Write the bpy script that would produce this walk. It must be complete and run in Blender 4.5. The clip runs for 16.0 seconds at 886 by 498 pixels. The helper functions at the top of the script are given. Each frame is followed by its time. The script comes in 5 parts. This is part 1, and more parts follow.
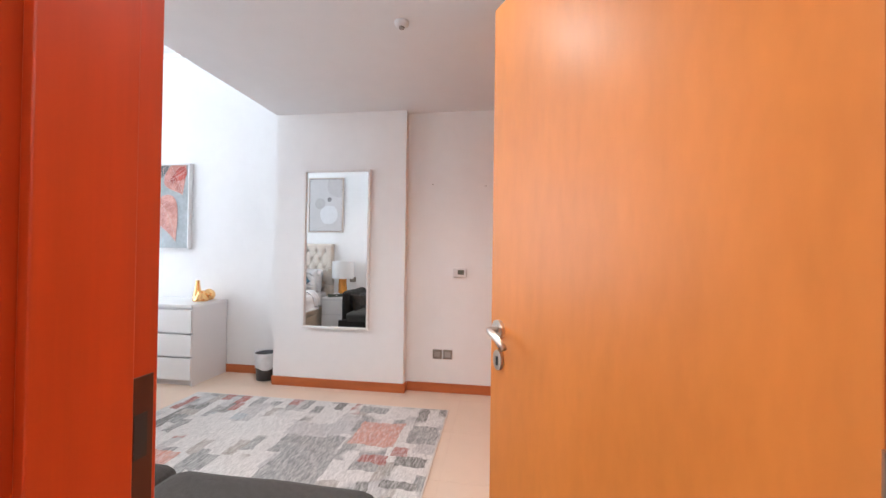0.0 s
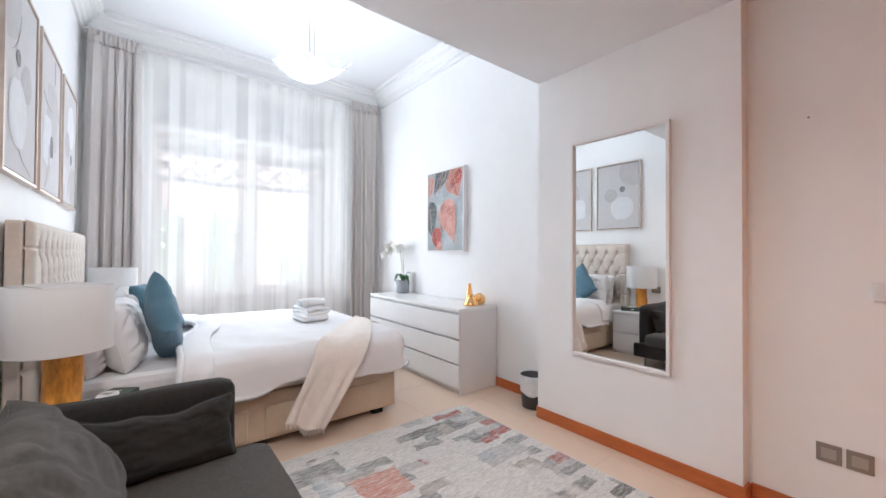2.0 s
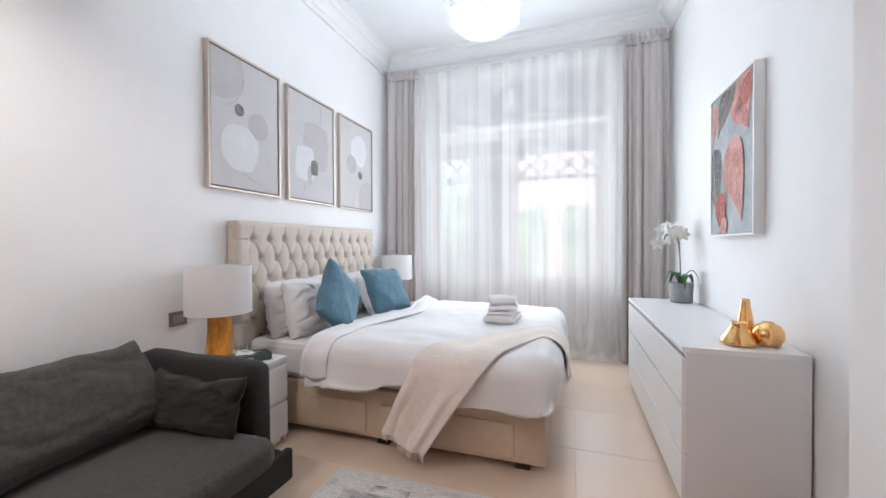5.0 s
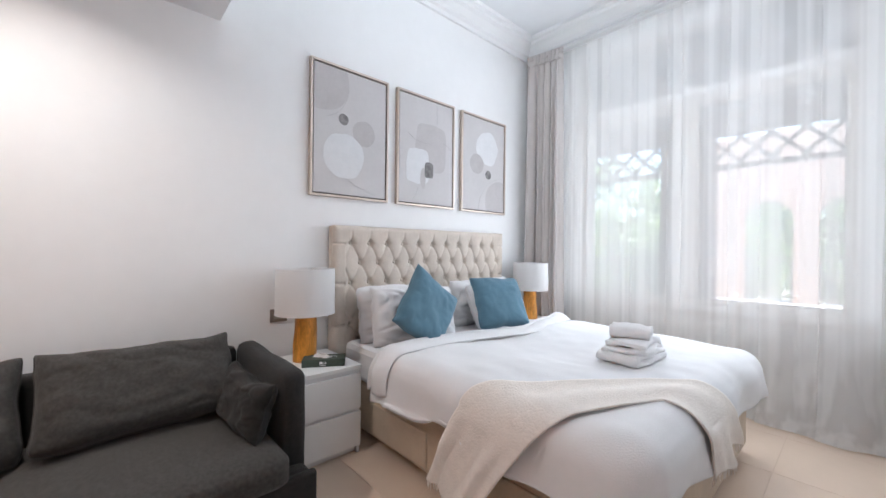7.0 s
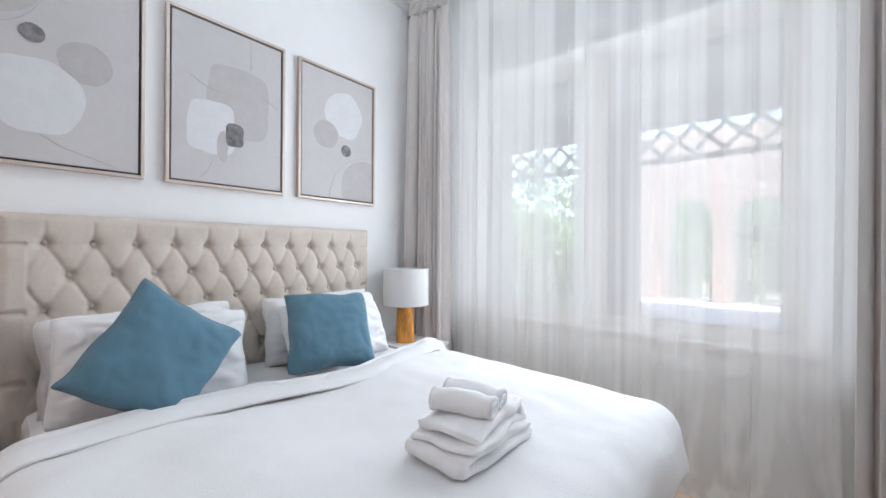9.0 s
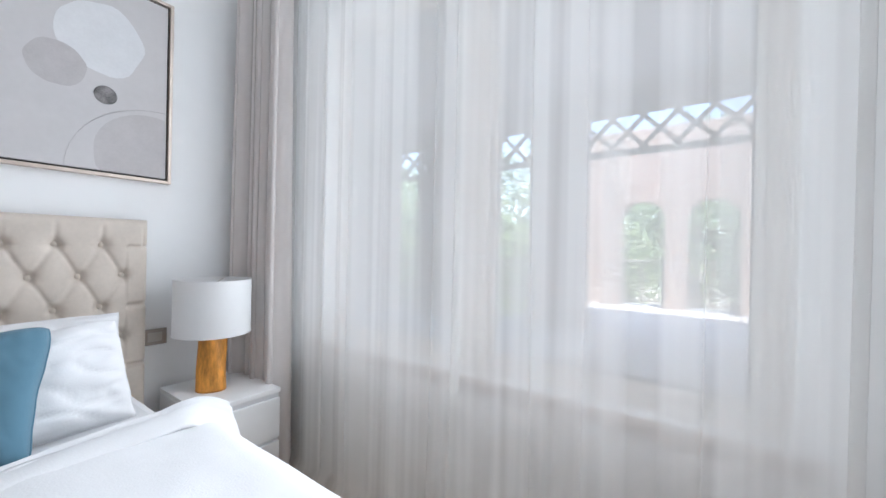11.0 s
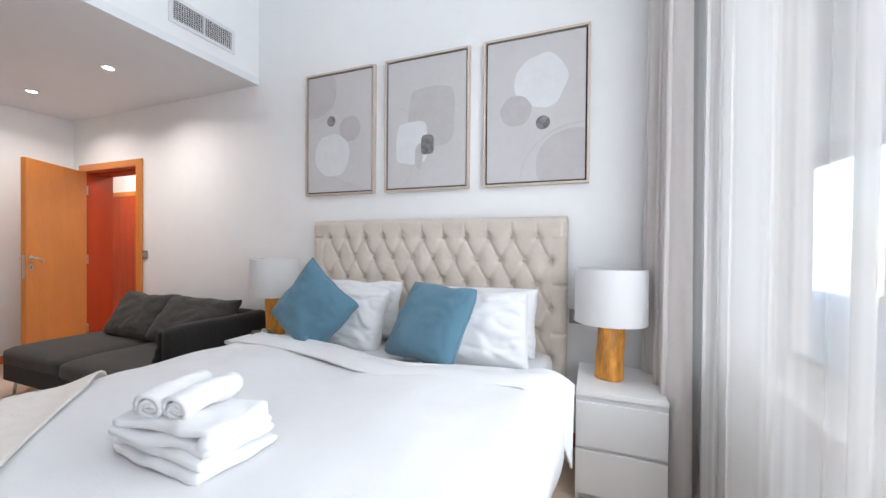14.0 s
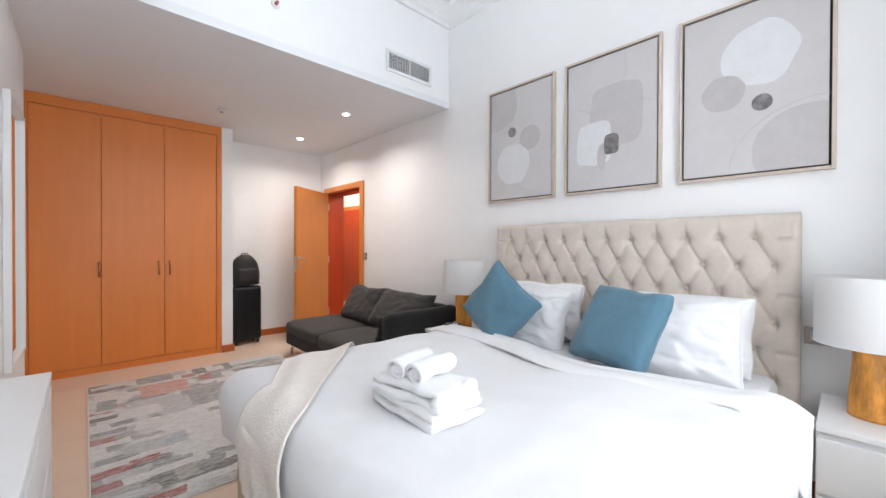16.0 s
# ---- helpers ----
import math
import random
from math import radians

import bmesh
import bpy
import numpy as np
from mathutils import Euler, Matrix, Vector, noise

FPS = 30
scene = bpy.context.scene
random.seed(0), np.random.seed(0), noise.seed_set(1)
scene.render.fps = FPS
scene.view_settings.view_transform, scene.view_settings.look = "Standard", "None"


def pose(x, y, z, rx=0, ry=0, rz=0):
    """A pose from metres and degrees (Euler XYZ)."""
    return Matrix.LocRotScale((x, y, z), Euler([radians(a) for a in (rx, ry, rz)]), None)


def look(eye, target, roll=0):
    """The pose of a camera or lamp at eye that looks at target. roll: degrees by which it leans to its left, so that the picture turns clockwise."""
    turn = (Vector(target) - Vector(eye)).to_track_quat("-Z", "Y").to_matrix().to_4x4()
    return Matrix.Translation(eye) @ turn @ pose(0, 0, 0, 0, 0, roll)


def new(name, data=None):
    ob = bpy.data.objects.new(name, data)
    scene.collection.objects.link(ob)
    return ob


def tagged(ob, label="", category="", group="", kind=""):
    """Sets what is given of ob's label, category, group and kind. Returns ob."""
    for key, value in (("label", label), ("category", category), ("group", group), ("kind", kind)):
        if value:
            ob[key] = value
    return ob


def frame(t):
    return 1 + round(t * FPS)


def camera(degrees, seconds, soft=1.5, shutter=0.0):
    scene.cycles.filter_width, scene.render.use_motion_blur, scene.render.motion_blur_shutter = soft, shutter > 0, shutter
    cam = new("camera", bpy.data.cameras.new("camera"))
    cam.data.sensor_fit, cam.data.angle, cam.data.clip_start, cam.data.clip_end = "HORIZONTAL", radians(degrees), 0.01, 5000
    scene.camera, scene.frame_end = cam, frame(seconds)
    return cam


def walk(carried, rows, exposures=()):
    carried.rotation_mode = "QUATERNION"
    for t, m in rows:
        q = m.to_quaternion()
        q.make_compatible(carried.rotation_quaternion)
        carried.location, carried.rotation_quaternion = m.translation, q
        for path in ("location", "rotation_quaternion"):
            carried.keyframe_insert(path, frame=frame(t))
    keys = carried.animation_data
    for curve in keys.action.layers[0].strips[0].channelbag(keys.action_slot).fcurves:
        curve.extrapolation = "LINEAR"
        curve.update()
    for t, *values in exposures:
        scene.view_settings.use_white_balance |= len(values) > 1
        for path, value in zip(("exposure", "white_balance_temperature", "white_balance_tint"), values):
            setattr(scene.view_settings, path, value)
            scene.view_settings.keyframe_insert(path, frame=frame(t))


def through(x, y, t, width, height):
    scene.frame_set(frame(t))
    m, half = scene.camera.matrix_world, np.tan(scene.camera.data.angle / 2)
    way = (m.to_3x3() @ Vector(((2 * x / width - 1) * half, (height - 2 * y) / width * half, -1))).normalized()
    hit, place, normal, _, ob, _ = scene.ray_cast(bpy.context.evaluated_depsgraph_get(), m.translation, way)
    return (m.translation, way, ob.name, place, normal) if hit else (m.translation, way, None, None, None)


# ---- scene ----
cam = camera(98.7, 16.0)
PATH = [
    (0, (-0.477, -0.019, 1.314), (1.502, 0.268, 1.332), 0.8),
    (0.5, (-0.222, -0.025, 1.314), (1.676, 0.607, 1.333), 0.7),
    (1, (0.077, -0.023, 1.298), (1.813, 0.969, 1.316), 0.5),
    (1.5, (0.268, 0.066, 1.288), (1.757, 1.401, 1.308), 0.3),
    (2, (0.534, 0.236, 1.284), (1.763, 1.813, 1.309), 0.3),
    (2.5, (0.825, 0.37, 1.294), (1.827, 2.101, 1.314), 0.3),
    (3, (1.22, 0.434, 1.275), (1.883, 2.32, 1.294), 0.2),
    (3.5, (1.486, 0.487, 1.298), (1.819, 2.459, 1.29), 0.1),
    (4, (1.77, 0.566, 1.278), (1.754, 2.566, 1.248), -0.0),
    (4.2, (1.919, 0.615, 1.257), (1.751, 2.608, 1.228), 0.0),
    (6.3, (2.488, 1.248, 1.269), (1.324, 2.874, 1.273), 0.2),
    (6.5, (2.541, 1.322, 1.27), (1.289, 2.882, 1.28), 0.5),
    (7, (2.628, 1.606, 1.273), (1.151, 2.955, 1.271), 0.6),
    (7.5, (2.608, 1.869, 1.308), (1.098, 3.18, 1.296), 0.9),
    (8, (2.634, 2.261, 1.291), (1.098, 3.542, 1.288), 0.6),
    (8.5, (2.616, 2.494, 1.309), (1.143, 3.847, 1.3), 1.2),
    (9, (2.479, 2.851, 1.292), (1.191, 4.382, 1.293), 0.4),
    (9.5, (2.454, 3.209, 1.293), (1.356, 4.88, 1.302), 1.0),
    (12, (2.459, 4.555, 1.33), (1.091, 6.014, 1.299), 1.4),
    (12.5, (2.398, 4.8, 1.314), (0.661, 5.79, 1.291), 1.0),
    (13, (2.332, 4.912, 1.265), (0.371, 5.304, 1.262), 0.6),
    (13.5, (2.399, 4.923, 1.286), (0.404, 4.784, 1.26), 0.6),
    (14, (2.512, 4.912, 1.254), (0.654, 4.172, 1.233), 0.5),
    (14.5, (2.591, 4.932, 1.251), (0.967, 3.765, 1.236), 0.3),
    (15, (2.64, 4.93, 1.265), (1.076, 3.684, 1.242), 0.3),
    (15.5, (2.664, 4.924, 1.267), (1.22, 3.54, 1.249), -0.0),
    (16, (2.674, 4.914, 1.258), (1.302, 3.459, 1.244), 0.2),
]
walk(cam, [(t, look(eye, target, roll)) for t, eye, target, roll in PATH],
     exposures=((0, 2.68, 6000, 10), (0.7, 2.56, 6050, 10), (1.6, 2.47, 6060, 10), (4.0, 2.36, 6080, 10), (7, 2.22, 6080, 10), (9, 2.12, 6080, 9), (12.8, 1.86, 6000, 9), (14.5, 2.17, 6230, 10), (16, 2.20, 6280, 10)))

# ---- light ----
world = bpy.data.worlds.new("sky")
scene.world = world
world.use_nodes = True
wn = world.node_tree
sky = wn.nodes.new("ShaderNodeTexSky")
sky.sky_type, sky.sun_disc = "NISHITA", False
sky.sun_elevation, sky.sun_rotation = radians(52), radians(139)
wn.links.new(sky.outputs[0], wn.nodes["Background"].inputs[0])
wn.nodes["Background"].inputs[1].default_value = 0.15


def lamp(name, kind, m, energy, color=(1, 1, 1), **more):
    data = bpy.data.lights.new(name, kind)
    data.energy, data.color = energy, color
    for key, value in more.items():
        if key == "size": data.size = value
        if key == "size_y": data.shape, data.size_y = "RECTANGLE", value
        if key == "angle": data.angle = value
        if key == "radius": data.shadow_soft_size = value
        if key == "spread": data.spread = value
    ob = new(name, data)
    ob.matrix_world = m
    return ob


lamp("sun", "SUN", look((13, 1, 26), (0, 16, 0)), 2.6, (1, 0.95, 0.88), angle=radians(0.5))
# daylight stand-ins at the window, the pendant's bulbs, the recessed spots, added hall lamps
# area lamps added for sky light: room side of the voile, outside, behind it
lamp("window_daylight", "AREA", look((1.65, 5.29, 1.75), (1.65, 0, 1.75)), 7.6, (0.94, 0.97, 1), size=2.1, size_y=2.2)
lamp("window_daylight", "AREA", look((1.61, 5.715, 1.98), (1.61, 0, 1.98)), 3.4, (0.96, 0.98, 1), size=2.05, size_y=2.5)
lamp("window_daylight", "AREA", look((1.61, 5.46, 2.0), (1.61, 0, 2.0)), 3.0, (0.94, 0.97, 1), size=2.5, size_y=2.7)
lamp("pendant_bulb", "POINT", pose(1.57, 3.6, 2.95), 4.2, (0.88, 0.95, 1), radius=0.06)
lamp("pendant_bulb", "POINT", pose(1.77, 3.6, 2.95), 4.2, (0.88, 0.95, 1), radius=0.06)
for px, py in ((0.68, 1.31), (0.65, 0.08)):
    lamp("spot_bulb", "AREA", look((px, py, 2.628), (px, py, 0)), 2.5, (1, 0.90, 0.81), size=0.07, spread=radians(150))
# unseen lamps, added to light the door leaf and the hall door
for hy, watts in ((0.6, 4.6), (-2.2, 6.0)):
    lamp("hall_fill", "POINT", pose(-0.95, hy, 2.4), watts, (1, 0.86, 0.74), radius=0.1)


# ---- materials ----
def mat(name, color, rough=0.6, metal=0.0, grain=0.0, scale=8.0, bump=0.0, bump_scale=60.0, stretch=(1, 1, 1), color2=None, rough_var=0.0, sheen=0.0, detail=5.0):
    m = bpy.data.materials.new(name)
    m.use_nodes = True
    nt = m.node_tree
    b = nt.nodes["Principled BSDF"]
    b.inputs["Roughness"].default_value, b.inputs["Metallic"].default_value = rough, metal
    b.inputs["Base Color"].default_value = (*color, 1)
    if sheen:
        b.inputs["Sheen Weight"].default_value = sheen
    co = nt.nodes.new("ShaderNodeTexCoord")
    mp = nt.nodes.new("ShaderNodeMapping")
    mp.inputs["Scale"].default_value = stretch
    nt.links.new(co.outputs["Object"], mp.inputs[0])
    if grain or color2:
        n1 = nt.nodes.new("ShaderNodeTexNoise")
        n1.inputs["Scale"].default_value, n1.inputs["Detail"].default_value = scale, detail
        n2 = nt.nodes.new("ShaderNodeTexNoise")
        n2.inputs["Scale"].default_value, n2.inputs["Detail"].default_value = scale * 6.3, 3
        mx = nt.nodes.new("ShaderNodeMix")
        nt.links.new(mp.outputs[0], n1.inputs[0]), nt.links.new(mp.outputs[0], n2.inputs[0])
        nt.links.new(n1.outputs[0], mx.inputs[2]), nt.links.new(n2.outputs[0], mx.inputs[3])
        mx.inputs[0].default_value = 0.35
        ramp = nt.nodes.new("ShaderNodeValToRGB")
        e = ramp.color_ramp.elements
        e[0].position, e[1].position = 0.34, 0.66
        c2 = color2 or tuple(min(1, c * (1 + grain)) for c in color)
        e[0].color = (*[c * (1 - grain) for c in color], 1)
        e[1].color = (*c2, 1)
        nt.links.new(mx.outputs[0], ramp.inputs[0])
        nt.links.new(ramp.outputs[0], b.inputs["Base Color"])
        if rough_var:
            mr = nt.nodes.new("ShaderNodeMapRange")
            mr.inputs[3].default_value, mr.inputs[4].default_value = rough - rough_var, rough + rough_var
            nt.links.new(n1.outputs[0], mr.inputs[0]), nt.links.new(mr.outputs[0], b.inputs["Roughness"])
    if bump:
        n3 = nt.nodes.new("ShaderNodeTexNoise")
        n3.inputs["Scale"].default_value, n3.inputs["Detail"].default_value = bump_scale, 4
        nt.links.new(mp.outputs[0], n3.inputs[0])
        bp = nt.nodes.new("ShaderNodeBump")
        bp.inputs["Strength"].default_value, bp.inputs["Distance"].default_value = bump, 0.01
        nt.links.new(n3.outputs[0], bp.inputs["Height"]), nt.links.new(bp.outputs[0], b.inputs["Normal"])
    return m


def glow(name, color, strength):
    m = bpy.data.materials.new(name)
    m.use_nodes = True
    b = m.node_tree.nodes["Principled BSDF"]
    b.inputs["Base Color"].default_value = (*color, 1)
    b.inputs["Emission Color"].default_value, b.inputs["Emission Strength"].default_value = (*color, 1), strength
    return m


def clear(name, color, share, body="DIFFUSE", weave=0.0, through=0.5):
    """A thin see-through cloth or pane: a share of light goes straight through."""
    m = bpy.data.materials.new(name)
    m.use_nodes = True
    nt = m.node_tree
    out = nt.nodes["Material Output"]
    nt.nodes.remove(nt.nodes["Principled BSDF"])
    tr = nt.nodes.new("ShaderNodeBsdfTransparent")
    mix = nt.nodes.new("ShaderNodeMixShader")
    mix.inputs[0].default_value = 1 - share
    if body == "DIFFUSE":
        d1, d2 = nt.nodes.new("ShaderNodeBsdfDiffuse"), nt.nodes.new("ShaderNodeBsdfTranslucent")
        d1.inputs[0].default_value = d2.inputs[0].default_value = (*color, 1)
        both = nt.nodes.new("ShaderNodeMixShader")
        both.inputs[0].default_value = through
        nt.links.new(d1.outputs[0], both.inputs[1]), nt.links.new(d2.outputs[0], both.inputs[2])
        solid = both
    else:
        solid = nt.nodes.new("ShaderNodeBsdfGlossy")
        solid.inputs[0].default_value, solid.inputs[1].default_value = (*color, 1), 0.02
    if weave:
        co, nz, mr = nt.nodes.new("ShaderNodeTexCoord"), nt.nodes.new("ShaderNodeTexNoise"), nt.nodes.new("ShaderNodeMapRange")
        mp = nt.nodes.new("ShaderNodeMapping")
        mp.inputs["Scale"].default_value = (9, 9, 0.10)
        nz.inputs["Scale"].default_value = 1.0
        mr.inputs[1].default_value, mr.inputs[2].default_value = 0.42, 0.58
        mr.inputs[3].default_value, mr.inputs[4].default_value = 1 - share - weave, 1 - share + weave
        nt.links.new(co.outputs["Object"], mp.inputs[0]), nt.links.new(mp.outputs[0], nz.inputs[0])
        nt.links.new(nz.outputs[0], mr.inputs[0]), nt.links.new(mr.outputs[0], mix.inputs[0])
    nt.links.new(tr.outputs[0], mix.inputs[1]), nt.links.new(solid.outputs[0], mix.inputs[2])
    nt.links.new(mix.outputs[0], out.inputs[0])
    return m


WALL = mat("wall_paint", (0.86, 0.86, 0.86), 0.65, grain=0.02, scale=1.5, bump=0.05, bump_scale=220)
CEIL = mat("ceiling_paint", (0.79, 0.80, 0.815), 0.7, grain=0.02, scale=1.2)
PLASTER = mat("cornice_plaster", (0.82, 0.82, 0.82), 0.6)
TILE = mat("beige_floor_tile", (0.73, 0.575, 0.45), 0.34, grain=0.02, scale=2.2)
GROUT = mat("floor_grout", (0.69, 0.54, 0.42), 0.7, grain=0.04)
OAK = mat("orange_veneer", (0.63, 0.225, 0.045), 0.36, grain=0.08, scale=2.2, stretch=(3, 3, 0.8), rough_var=0.05)
OAK_WARDROBE = mat("wardrobe_veneer", (0.76, 0.235, 0.045), 0.4, grain=0.04, scale=3.0, stretch=(6, 6, 0.35), rough_var=0.05)
# the frame's orange veneer with the jamb's shade put in as dark red
OAK_SHADED = mat("shaded_veneer", (0.42, 0.040, 0.003), 0.38, grain=0.1, scale=3.0, stretch=(6, 6, 0.35), rough_var=0.05)
OAK_SKIRT = mat("skirting_wood", (0.48, 0.13, 0.035), 0.35, grain=0.15, scale=3, stretch=(1, 1, 6))
# hall door veneer, its red-brown set to make up for dim hall light
OAK_HALL = mat("hall_lit_veneer", (0.52, 0.065, 0.014), 0.4, grain=0.18, scale=3.0, stretch=(6, 6, 0.35))
STEEL = mat("brushed_steel", (0.62, 0.57, 0.52), 0.3, 1.0, grain=0.06, scale=30)
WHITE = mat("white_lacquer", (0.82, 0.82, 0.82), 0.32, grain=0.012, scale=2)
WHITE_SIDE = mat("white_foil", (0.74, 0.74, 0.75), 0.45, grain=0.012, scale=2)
PLASTIC = mat("white_plastic", (0.75, 0.75, 0.76), 0.4)
DARK = mat("dark_gap", (0.03, 0.028, 0.026), 0.7)
GREYPLATE = mat("bronze_grey_plate", (0.30, 0.27, 0.24), 0.35, 0.6)
BEIGE = mat("beige_upholstery", (0.60, 0.49, 0.37), 0.85, grain=0.06, scale=9, bump=0.25, bump_scale=420, sheen=0.2)
HEADB = mat("headboard_linen", (0.63, 0.56, 0.49), 0.85, grain=0.06, scale=9, bump=0.25, bump_scale=420, sheen=0.2)
LINEN = mat("white_bed_linen", (0.77, 0.77, 0.78), 0.85, grain=0.02, scale=4, bump=0.12, bump_scale=160, sheen=0.1)
BLUE = mat("blue_cotton", (0.098, 0.205, 0.28), 0.9, grain=0.04, scale=7, bump=0.25, bump_scale=380, sheen=0.2)
CREAM = mat("cream_knit", (0.82, 0.765, 0.71), 0.9, grain=0.04, scale=26, bump=0.4, bump_scale=110)
TOWEL = mat("white_terry", (0.90, 0.90, 0.91), 0.95, grain=0.02, scale=30, bump=0.4, bump_scale=420)
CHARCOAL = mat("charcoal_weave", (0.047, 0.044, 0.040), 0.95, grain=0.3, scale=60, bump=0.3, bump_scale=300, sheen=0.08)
# sofa fabric again, colour lowered to carry the shadow on arm and base
CHARCOAL_SHADED = mat("charcoal_shaded", (0.015, 0.014, 0.013), 0.95, grain=0.3, scale=50, bump=0.3, bump_scale=300, sheen=0.08)
LOG = mat("log_wood", (0.72, 0.30, 0.05), 0.42, grain=0.45, scale=4.5, stretch=(3, 3, 0.9), bump=0.25, bump_scale=18, detail=8)
GOLD = mat("polished_gold", (0.86, 0.52, 0.22), 0.14, 1.0)
POT = mat("grey_pot", (0.33, 0.35, 0.37), 0.75, grain=0.12, scale=20)
LEAF = mat("orchid_leaf", (0.05, 0.13, 0.05), 0.45, grain=0.25, scale=12)
STEM = mat("orchid_stem", (0.22, 0.22, 0.12), 0.6)
PETAL = mat("orchid_petal", (0.82, 0.82, 0.78), 0.7, grain=0.04, scale=30)
DRAPE = mat("taupe_curtain", (0.66, 0.62, 0.60), 0.9, grain=0.025, scale=5, sheen=0.1)
SHEER = clear("sheer_voile", (0.93, 0.93, 0.92), 0.32, weave=0.10, through=0.40)
SHADE = clear("white_lampshade", (0.90, 0.90, 0.90), 0.0, through=0.45)
GLASS = clear("window_glass", (1, 1, 1), 0.97, "GLOSSY")
MIRROR = mat("mirror_silver", (0.9, 0.92, 0.92), 0.01, 1.0)
CANVAS = mat("pale_canvas", (0.57, 0.55, 0.55), 0.8, grain=0.035, scale=5, bump=0.12, bump_scale=300)
CHAMP = mat("champagne_frame", (0.62, 0.53, 0.46), 0.38, 0.45, grain=0.05, scale=20)
BLACK = mat("black_line", (0.012, 0.011, 0.010), 0.6)
SUITCASE = mat("black_shell", (0.008, 0.008, 0.009), 0.35, bump=0.1, bump_scale=80)
BAG = mat("black_nylon", (0.012, 0.012, 0.012), 0.6, grain=0.4, scale=9, bump=0.5, bump_scale=25)
STUCCO = mat("pink_stucco", (0.36, 0.265, 0.22), 0.9, grain=0.06, scale=3, bump=0.2, bump_scale=90)
PAVING = mat("terrace_paving", (0.74, 0.72, 0.69), 0.6, grain=0.08, scale=3)
IRON = mat("rail_paint", (0.22, 0.20, 0.19), 0.5)
SOFFIT_PAINT = mat("terrace_ceiling_paint", (0.85, 0.82, 0.79), 0.8, grain=0.04, scale=2)
BRONZE = mat("pale_bronze", (0.46, 0.20, 0.09), 0.4, 0.6)
LEDGE = mat("ledge_stone", (0.20, 0.16, 0.13), 0.6, grain=0.15, scale=12)
FRAME_PAINT = mat("window_frame_beige", (0.60, 0.55, 0.50), 0.45, grain=0.03, scale=6)
STRIKE = mat("dark_bronze", (0.07, 0.022, 0.012), 0.45, 0.2)
LATTICE = mat("lattice_wood", (0.20, 0.17, 0.155), 0.7, grain=0.15, scale=6)
SOIL = mat("garden_ground", (0.42, 0.38, 0.28), 0.95, grain=0.3, scale=2)
BARK = mat("bark", (0.14, 0.10, 0.07), 0.9, grain=0.3, scale=6)
FOLIAGE = clear("tree_leaves", (0.15, 0.24, 0.09), 0.0)
fn = FOLIAGE.node_tree
fz, fr, fo = fn.nodes.new("ShaderNodeTexNoise"), fn.nodes.new("ShaderNodeValToRGB"), fn.nodes.new("ShaderNodeTexCoord")
fz.inputs["Scale"].default_value = 1.6
fr.color_ramp.elements[0].color, fr.color_ramp.elements[1].color = (0.17, 0.25, 0.10, 1), (0.42, 0.54, 0.30, 1)
fr.color_ramp.elements[0].position, fr.color_ramp.elements[1].position = 0.35, 0.65
fn.links.new(fo.outputs["Object"], fz.inputs[0]), fn.links.new(fz.outputs[0], fr.inputs[0])
for nd in list(fn.nodes):
    if nd.bl_idname in ("ShaderNodeBsdfDiffuse", "ShaderNodeBsdfTranslucent"):
        fn.links.new(fr.outputs[0], nd.inputs[0])


# ---- building blocks ----
def box(bm, x0, y0, z0, x1, y1, z1, bevel=0.0, seg=2):
    m = Matrix.Translation(((x0 + x1) / 2, (y0 + y1) / 2, (z0 + z1) / 2)) @ Matrix.Diagonal((abs(x1 - x0), abs(y1 - y0), abs(z1 - z0), 1))
    vs = bmesh.ops.create_cube(bm, size=1, matrix=m)["verts"]
    if bevel:
        es = list({e for v in vs for e in v.link_edges})
        bmesh.ops.bevel(bm, geom=es, offset=bevel, segments=seg, profile=0.5, affect="EDGES")
    return bm


def boxes(*rows, bevel=0.0):
    bm = bmesh.new()
    for r in rows:
        box(bm, *r, bevel=bevel)
    return bm


def cyl(bm, r0, r1, z0, z1, seg=24, at=(0, 0), caps=True, m=None):
    mm = Matrix.Translation((at[0], at[1], (z0 + z1) / 2))
    if m is not None:
        mm = m @ mm
    bmesh.ops.create_cone(bm, cap_ends=caps, segments=seg, radius1=r0, radius2=r1, depth=z1 - z0, matrix=mm)
    return bm


def lathe(profile, seg=32, caps=True):
    """A turned body from (radius, height) pairs."""
    bm = bmesh.new()
    rings = []
    for r, z in profile:
        rings.append([bm.verts.new((r * math.cos(2 * math.pi * k / seg), r * math.sin(2 * math.pi * k / seg), z)) for k in range(seg)])
    for a, b in zip(rings, rings[1:]):
        for k in range(seg):
            bm.faces.new((a[k], a[(k + 1) % seg], b[(k + 1) % seg], b[k]))
    if caps and profile[0][0] > 0.001:
        bm.faces.new(list(reversed(rings[0])))
    if caps and profile[-1][0] > 0.001:
        bm.faces.new(rings[-1])
    return bm


